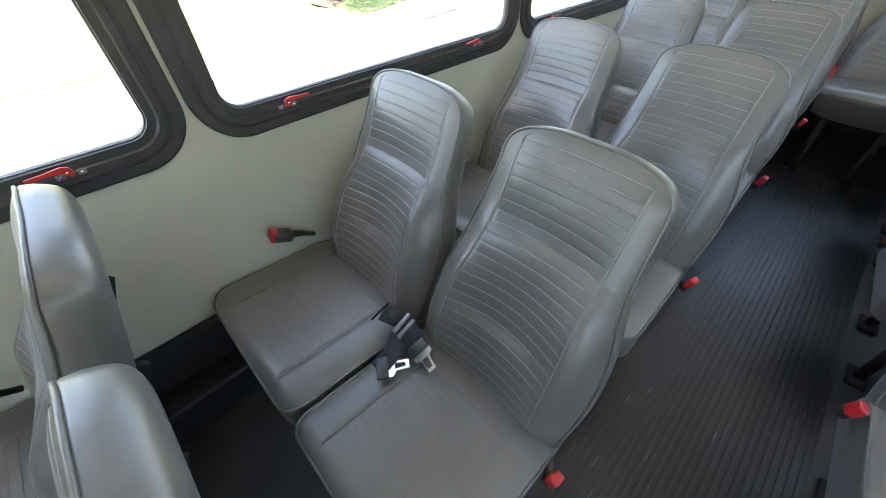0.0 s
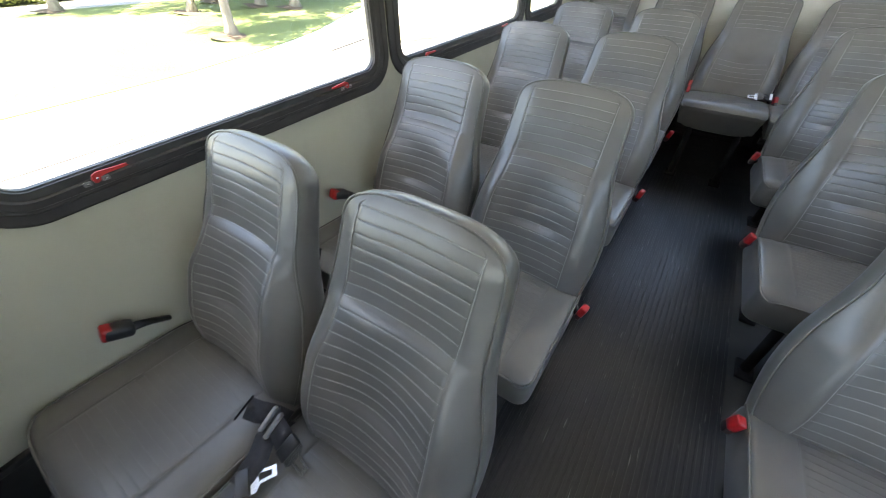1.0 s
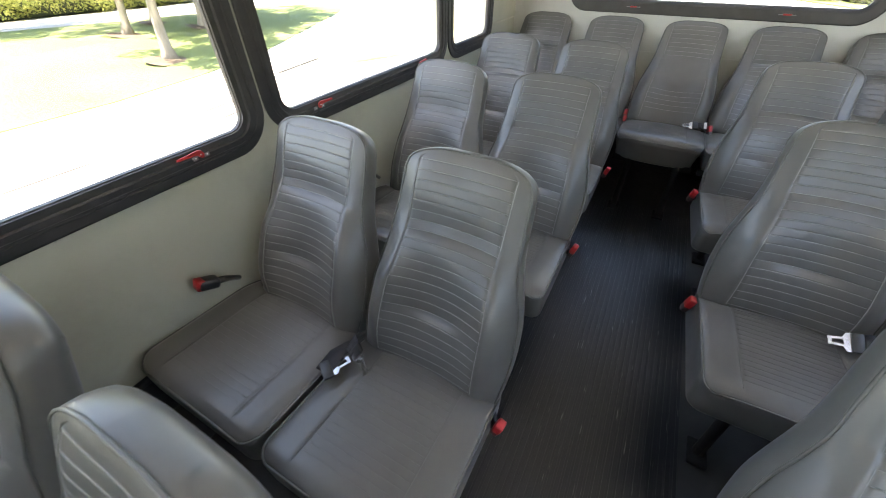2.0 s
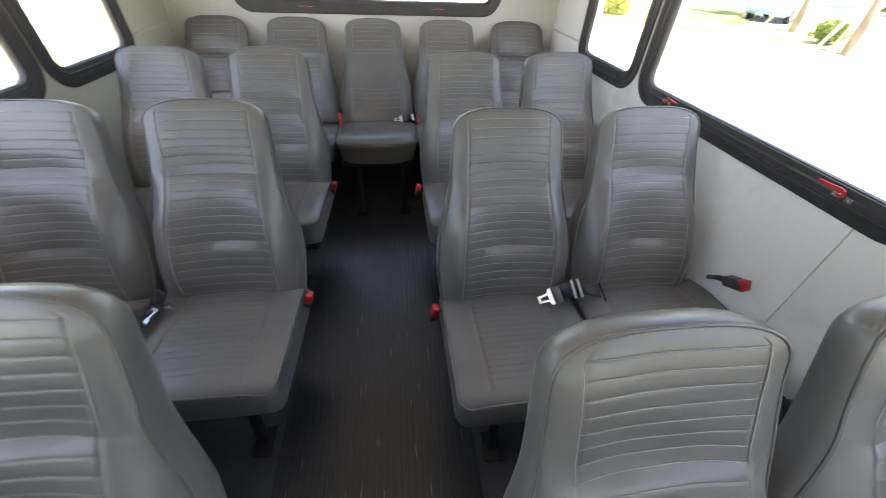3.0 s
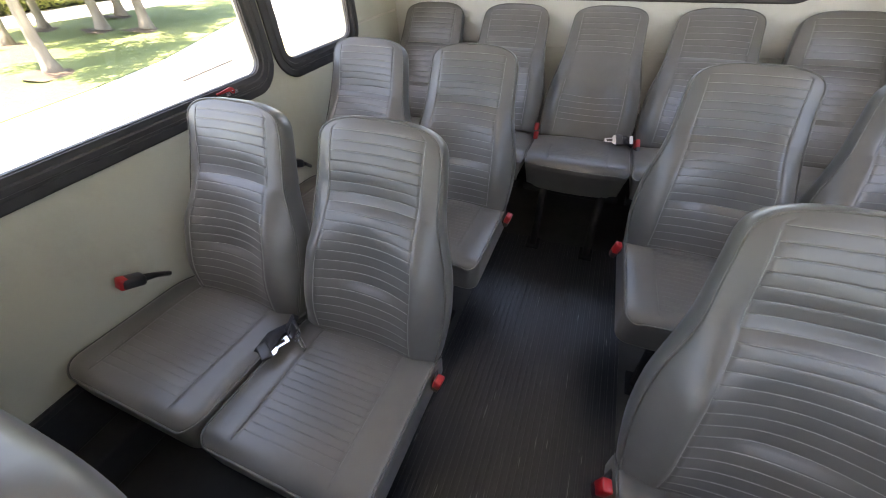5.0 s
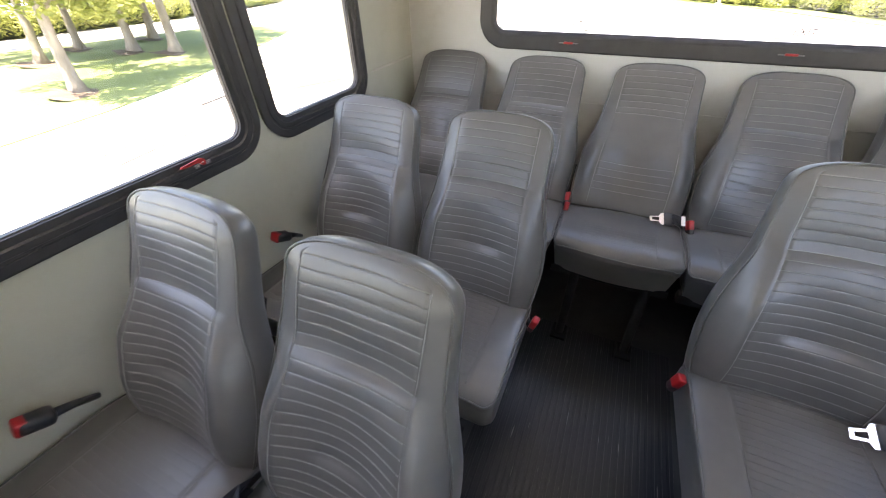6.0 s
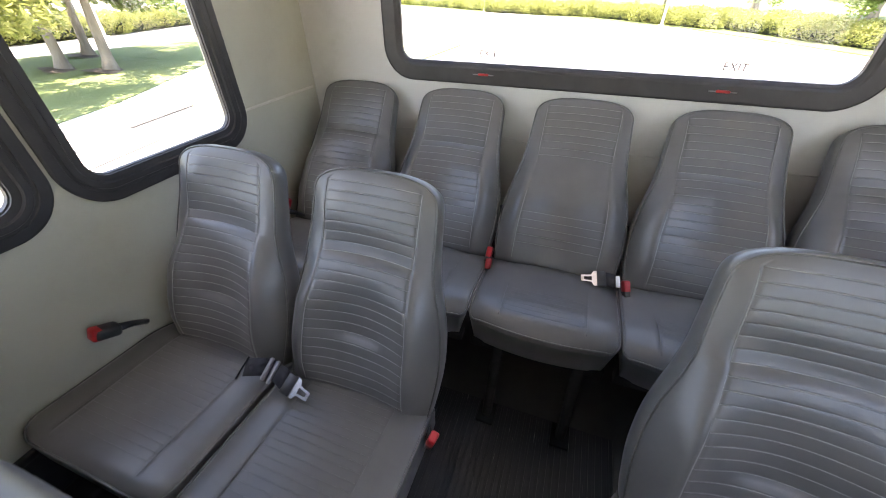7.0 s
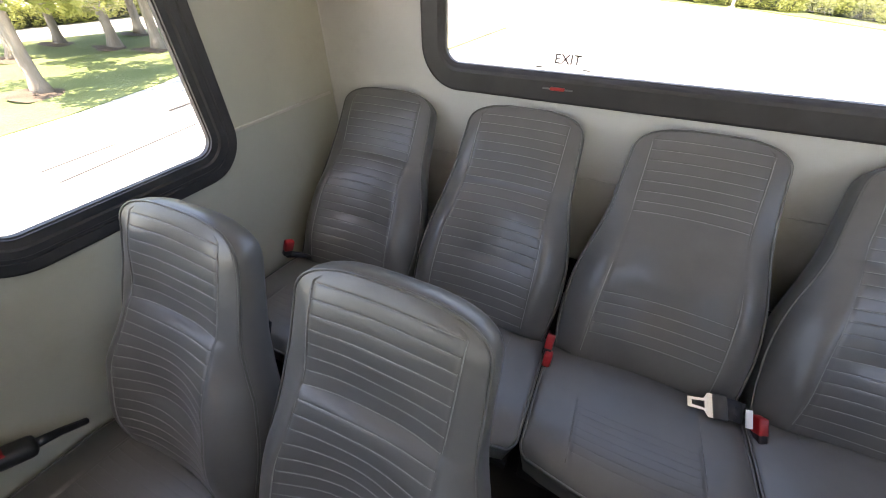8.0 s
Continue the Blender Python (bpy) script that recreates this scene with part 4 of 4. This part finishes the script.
def ground_line(name, label, runs, wide=0.045):
    """Narrow dark joints in the paving, each a thin strip between two points."""
    bm = bmesh.new()
    for x0, y0, x1, y1 in runs:
        d = Vector((x1 - x0, y1 - y0, 0))
        m = Matrix.Translation(((x0 + x1) / 2, (y0 + y1) / 2, 0)) @ Matrix.Rotation(math.atan2(d.y, d.x), 4, "Z")
        box(bm, (-d.length / 2, -wide / 2, GROUND), (d.length / 2, wide / 2, GROUND + 0.004), 0.0, m)
    tagged(part(name, bm, tar, None, smooth=False), label, "crack", kind="structure")


ground_line("pavement_crack", "dark tarred cracks in the pavement", [(-6.1, 4.3, -6.45, 6.4), (-6.65, 4.35, -6.75, 5.3), (-6.2, 0.4, -6.15, 2.4), (-5.4, 6.6, -5.7, 7.9), (9.6, 4.8, 10.4, 5.5), (10.6, 6.2, 11.2, 6.6)])
bm = bmesh.new()
for x0, y0, x1, y1 in ((-7.30, 6.5, -7.52, 8.0), (-7.52, 8.0, -8.28, 13.0), (-8.22, 13.0, -9.22, 19.0)):
    d = Vector((x1 - x0, y1 - y0, 0))
    box(bm, (-d.length / 2, -0.03, GROUND), (d.length / 2, 0.03, GROUND + 0.069), 0.006, Matrix.Translation(((x0 + x1) / 2, (y0 + y1) / 2, 0)) @ Matrix.Rotation(math.atan2(d.y, d.x), 4, "Z"))
tagged(part("kerb_verge", bm, tar, None), "dark worn edging between grass and pavement", "kerb", kind="structure")


def leaves(bm, rng, centre, radius, count, size):
    """Small bent leaf cards, most of them near the skin of an uneven clump."""
    c = Vector(centre)
    for _ in range(count):
        d = Vector((rng.gauss(0, 1), rng.gauss(0, 1), rng.gauss(0, 1))).normalized()
        p = c + Vector((d.x * radius[0], d.y * radius[1], d.z * radius[2])) * (0.45 + 0.6 * rng.random() ** 0.6)
        s = size * rng.uniform(0.6, 1.3)
        a = Vector((rng.gauss(0, 1), rng.gauss(0, 1), rng.gauss(0, 0.6))).normalized()
        b = a.cross(Vector((rng.gauss(0, 1), rng.gauss(0, 1), rng.gauss(0, 1)))).normalized()
        n = a.cross(b) * s * 0.15
        bm.faces.new([bm.verts.new(p + q) for q in (a * s, b * s * 0.5 + n, -a * s, -b * s * 0.5 + n)])


def tree(name, seed, height, crown, clump_count, leaf, label, low=0.42, spread=1.0):
    rng = random.Random(seed)
    t = empty(name, label, "tree", "trees round the car park")
    bm = bmesh.new()
    lean = Vector((rng.uniform(-0.3, 0.3), rng.uniform(-0.3, 0.3), 0))
    trunk_top = Vector((lean.x, lean.y, height * 0.55))
    pts = [Vector((lean.x * f * f + 0.05 * math.sin(5 * f + seed), lean.y * f * f, -0.1 + height * 0.56 * f)) for f in [i / 7 for i in range(8)]]
    base = 0.023 * height
    tube(bm, pts, [base * (2.0, 1.08, 0.95, 0.86, 0.76, 0.66, 0.55, 0.45)[i] for i in range(8)], 9)
    tips = []
    for k in range(8):
        start = pts[4 + k % 3]
        q = 2 * math.pi * k / 8 + rng.uniform(-0.3, 0.3)
        reach = crown * rng.uniform(0.45, 0.8) * spread
        end = start + Vector((math.cos(q) * reach, math.sin(q) * reach, height * rng.uniform(0.12, 0.36)))
        mid = start.lerp(end, 0.5) + Vector((0, 0, 0.12 * height * rng.random()))
        tube(bm, [start, mid, end], [base * 0.42, base * 0.25, base * 0.08], 6)
        tips += [start.lerp(end, 0.3), mid, end]
    part("trunk", bm, bark, t, "grey-brown bark trunk with limbs")
    bm = bmesh.new()
    rim = [bm.verts.new((0.62 * math.cos(q) * rng.uniform(0.7, 1.2), 0.62 * math.sin(q) * rng.uniform(0.7, 1.2), 0.004)) for q in [2 * math.pi * k / 14 for k in range(14)]]
    top = [bm.verts.new((v.co.x * 0.45, v.co.y * 0.45, 0.05)) for v in rim]
    for k in range(14):
        bm.faces.new((rim[k], rim[(k + 1) % 14], top[(k + 1) % 14], top[k]))
    bm.faces.new(top)
    part("root_mound", bm, mulch, t, "bare brown soil at the foot")
    bm = bmesh.new()
    for k in range(clump_count):
        tip = tips[k % len(tips)]
        p = tip + Vector((rng.gauss(0, 1), rng.gauss(0, 1), rng.gauss(0.15, 0.6))) * crown * 0.26
        r = crown * rng.uniform(0.16, 0.32)
        leaves(bm, rng, p, (r, r, r * 0.7), 190, 0.10 * height / 6)
    part("crown", bm, leaf, t, "uneven crown of small leaves", smooth=False)
    return t


def hedge(name, seed, length, deep, high, leaf, label, category="hedge", base=0.0, count=130, size=0.085):
    """A clipped but ragged hedge of leaf clumps along x, its foot at z = base."""
    rng = random.Random(seed)
    h = empty(name, label, category)
    bm = bmesh.new()
    steps = max(2, int(length / (0.55 * deep)))
    for k in range(steps):
        for j in range(2):
            x = -length / 2 + length * (k + 0.5) / steps + rng.uniform(-0.1, 0.1) * deep
            z = base + high * (0.36 + 0.33 * j) + rng.uniform(-0.06, 0.06) * high
            leaves(bm, rng, (x, rng.uniform(-0.12, 0.12) * deep, z), (0.42 * deep, 0.46 * deep, 0.36 * high), count, size * min(deep, 1.6))
    part("foliage", bm, leaf, h, "dense small leaves", smooth=False)
    bm = bmesh.new()
    for k in range(steps):
        x = -length / 2 + length * (k + 0.5) / steps
        tube(bm, [(x, 0, -0.05), (x + 0.05, 0.03, base + high * 0.5)], [0.03, 0.012], 5)
    # solid block, its dark colour standing in for shade among the leaves
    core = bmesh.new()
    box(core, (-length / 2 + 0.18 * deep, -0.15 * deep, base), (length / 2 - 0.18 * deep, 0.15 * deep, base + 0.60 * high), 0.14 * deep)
    part("inner_twigs", core, core_shade, h, "solid dark core standing in for the shade between the leaves")
    part("stems", bm, bark, h, "short woody stems")
    return h


tree_a = tree("tree", 3, 4.9, 2.0, 56, leaf_yellow, "street tree with yellow-green spring leaves on the lawn", spread=1.5)
tree_b = tree("tree", 8, 5.6, 2.2, 60, leaf_green, "leafy green tree with a grey trunk on the lawn", spread=1.5)
tree_c = tree("tree", 21, 9.0, 4.0, 44, leaf_deep, "tall dark green tree; the near right-hand row is added to block sky light")
lawn_z = GROUND + 0.065
SPOTS_A = [(-10.5, 6.1), (-14.9, 7.4), (-16.6, 9.2)]
SPOTS_B = [(-14.3, 9.5), (-12.9, 9.9), (-16.2, 11.4), (-19.2, 5.0)]
# last five: right-hand row set close, crowns out of view, to block sky light
SPOTS_C = [(-29, 12), (-30, 4), (-29, -6), (-31, 20), (-36, 30), (-42, 42), (-50, 52), (-38, 58), (-24, 60), (-8, 58), (4, 54), (13, 47), (18, 40), (21, 32), (34, 34), (33, 26), (30, 19), (22.5, 12.5), (19.0, 6.0), (18.5, -0.5), (18.0, -7.0), (18.0, -14.0)]
for master, spots, foot in ((tree_a, SPOTS_A, lawn_z), (tree_b, SPOTS_B, lawn_z), (tree_c, SPOTS_C, GROUND)):
    rng = random.Random(len(spots))
    for i, (x, y) in enumerate(spots):
        m = pose(x, y, foot, 0, 0, rng.uniform(0, 360)) if foot == GROUND else pose(x, y, foot, -7, 4, 0) @ pose(0, 0, 0, 0, 0, rng.uniform(0, 360))
        if i == 0:
            master.matrix_basis = m
        else:
            copy_thing(master, m)
tree_d = tree("tree", 33, 4.4, 1.9, 40, leaf_green, "small bright green tree beside the lane", spread=1.3)
tree_d.matrix_basis = pose(10.6, 23.0, GROUND + 0.05)
for x, y, turn in ((12.0, 28.5, 80), (9.0, 34.0, 200), (5.0, 41.0, 140), (-4.0, 48.0, 30), (18.5, 21.5, 300), (24.0, 24.0, 20)):
    copy_thing(tree_d, pose(x, y, GROUND + 0.0, 0, 0, turn))

hedge_long = hedge("hedge", 5, 10.0, 1.4, 1.0, leaf_yellow, "long clipped yellow-green hedge at the far side of the car park", count=900, size=0.04)
hedge_long.matrix_basis = pose(3.0, 32.6, GROUND, 0, 0, -48)
for x, y, turn in ((-4.8, 37.9, -22), (9.0, 25.2, -63), (-13.0, 43.4, -37), (-21.0, 49.2, -30), (-29.0, 50.6, 14), (-36.0, 46.5, 25), (-33.2, 38.0, -52), (-27.4, 29.6, -56), (-23.6, 20.6, -78), (-22.8, 10.8, 88), (-23.4, 0.9, 84), (-24.6, -9.0, 82), (-25.8, -19.0, 84)):
    copy_thing(hedge_long, pose(x, y, GROUND, 0, 0, turn))
bush = hedge("bush", 11, 2.2, 1.7, 1.25, leaf_yellow, "rounded yellow-green bush behind the kerb", "bush", 0.08, 3200, 0.028)
bush.matrix_basis = pose(14.6, 9.6, GROUND, 0, 0, 35)
box_hedge = hedge("hedge", 17, 9.0, 1.9, 1.4, leaf_deep, "trimmed green box hedge behind the kerb", base=0.08, count=4600, size=0.027)
box_hedge.matrix_basis = pose(13.9, 5.6, GROUND, 0, 0, 50)
shrub = hedge("shrub", 23, 1.2, 1.0, 0.65, leaf_green, "small green shrub on the grass", "shrub", 0.05, 500, 0.05)
shrub.matrix_basis = pose(15.4, 14.0, GROUND, 0, 0, 30)


def propped_tree(x, y, seed):
    """A young palm-like trunk held by three slanted timber props."""
    t = empty("young_tree", "young tree held up by slanted timber props", "tree", "propped young trees")
    bm = bmesh.new()
    tube(bm, [(0, 0, -0.1), (0.04, 0, 2.0), (0.02, 0.05, 4.2)], [0.15, 0.12, 0.09], 9)
    part("trunk", bm, bark, t, "pale trunk")
    for k in range(3):
        q = 2 * math.pi * k / 3 + seed
        bm = bmesh.new()
        tube(bm, [(1.15 * math.cos(q), 1.15 * math.sin(q), 0.0), (0.10 * math.cos(q), 0.10 * math.sin(q), 1.9)], 0.05, 6)
        part("prop", bm, wood_pale, t, "slanted pale timber prop")
    bm = bmesh.new()
    rng = random.Random(seed)
    for k in range(14):
        leaves(bm, rng, (rng.gauss(0, 0.6), rng.gauss(0, 0.6), 4.4 + rng.gauss(0, 0.4)), (0.5, 0.5, 0.4), 60, 0.11)
    part("crown", bm, leaf_green, t, "sparse green crown", smooth=False)
    t.matrix_basis = pose(x, y, GROUND + 0.05)
    return t


propped_tree(14.2, 12.2, 1)
propped_tree(16.6, 16.6, 2)

# stop sign, lamp posts, cars, far building
sign = empty("stop_sign", "red octagonal traffic sign on a metal post", "traffic sign")
bm = bmesh.new()
tube(bm, [(0, 0, 0), (0, 0, 2.6)], 0.035, 8)
part("post", bm, plastic_grey, sign, "grey metal post")
bm = bmesh.new()
rings = [[bm.verts.new((0.38 * math.cos(radians(22.5 + 45 * k)), y, 2.4 + 0.38 * math.sin(radians(22.5 + 45 * k)))) for k in range(8)] for y in (-0.04, -0.055)]
bm.faces.new(rings[0]), bm.faces.new(rings[1][::-1])
for k in range(8):
    bm.faces.new((rings[0][k], rings[0][(k + 1) % 8], rings[1][(k + 1) % 8], rings[1][k]))
plate = part("sign_plate", bm, stop_red, sign, "red octagonal plate", smooth=False)
bm = bmesh.new()
box(bm, (-0.25, -0.060, 2.34), (0.25, -0.056, 2.46))
part("lettering_bar", bm, white_paint, plate, "white bar of lettering", smooth=False)
sign.matrix_basis = pose(13.2, 20.2, GROUND, 0, 0, -33)

post = empty("lamp_post", "slim white metal post in the hedge", "post", "slim posts")
bm = bmesh.new()
tube(bm, [(0, 0, 0), (0, 0, 5.5)], [0.07, 0.05], 8)
part("pole", bm, white_paint, post)
bm = bmesh.new()
box(bm, (-0.14, -0.14, 0), (0.14, 0.14, 0.10), 0.02)
part("foot", bm, concrete, post)
post.matrix_basis = pose(3.8, 30.4, GROUND)
for x, y in ((-9.4, 39.6), (-21.8, 15.6), (-26.0, 24.5)):
    copy_thing(post, pose(x, y, GROUND))


def parked_car(paint, label):
    car = empty("parked_car", label, "car", "parked cars")
    profile = [(-2.15, 0.35), (-2.2, 0.62), (-2.05, 0.80), (-1.25, 0.90), (-0.60, 1.38), (0.75, 1.42), (1.45, 0.98), (2.05, 0.90), (2.2, 0.65), (2.15, 0.35)]
    bm = bmesh.new()
    rings = []
    for y, k in ((-0.86, 0.93), (-0.80, 1.0), (0.80, 1.0), (0.86, 0.93)):
        rings.append([bm.verts.new((x * (1 if k == 1 else 0.985), y * (1.0 if z < 0.95 else 0.80), 0.35 + (z - 0.35) * (1 if k == 1 else 0.95))) for x, z in profile])
    n = len(profile)
    for a, b in zip(rings, rings[1:]):
        for k in range(n):
            bm.faces.new((a[k], a[(k + 1) % n], b[(k + 1) % n], b[k]))
    bm.faces.new(rings[0][::-1]), bm.faces.new(rings[-1])
    part("body", bm, paint, car)
    for y in (-0.70, 0.70):
        bm = bmesh.new()
        s = 1 if y > 0 else -1
        bm.faces.new([bm.verts.new((x, s * 0.715 + s * 0.06 * (1.36 - z) / 0.4, z)) for x, z in ((-1.10, 0.96), (-0.55, 1.33), (0.70, 1.36), (1.28, 1.00))])
        part("side_window", bm, frame_black, car, "dark side glass", smooth=False)
    for x in (-1.35, 1.35):
        for y in (-0.80, 0.80):
            bm = bmesh.new()
            tube(bm, [(x, y - 0.10, 0.33), (x, y + 0.10, 0.33)], 0.33, 18)
            wheel = part("wheel", bm, rubber_black, car, "black tyre")
            bm = bmesh.new()
            tube(bm, [(x, y - 0.104, 0.33), (x, y + 0.104, 0.33)], 0.20, 14)
            part("rim", bm, chrome, wheel, "silver rim")
    return car


car = parked_car(car_paint, "pale blue parked car across the car park")
car.matrix_basis = pose(19.5, 20.5, GROUND, 0, 0, 32)
dark_car = parked_car(steel_black, "dark parked car beyond the hedge")
dark_car.matrix_basis = pose(24.0, 9.6, GROUND, 0, 0, 70)

building = empty("building", "long pale low building far behind the hedges", "building")
bm = bmesh.new()
box(bm, (-9, -4, 0), (9, 4, 4.2), 0.03)
part("wall", bm, white_paint, building, smooth=False)
bm = bmesh.new()
box(bm, (-9.4, -4.4, 4.2), (9.4, 4.4, 4.6), 0.03)
part("roof", bm, plastic_grey, building, "grey flat roof", smooth=False)
for k in range(6):
    bm = bmesh.new()
    box(bm, (-7.7 + 2.8 * k, -4.05, 1.0), (-6.1 + 2.8 * k, -3.98, 2.8), 0.01)
    window = part("window", bm, blue_paint if k == 2 else frame_black, building, "dark window" if k != 2 else "blue door panel", smooth=False)
building.matrix_basis = pose(36.0, 14.0, GROUND, 0, 0, -70)
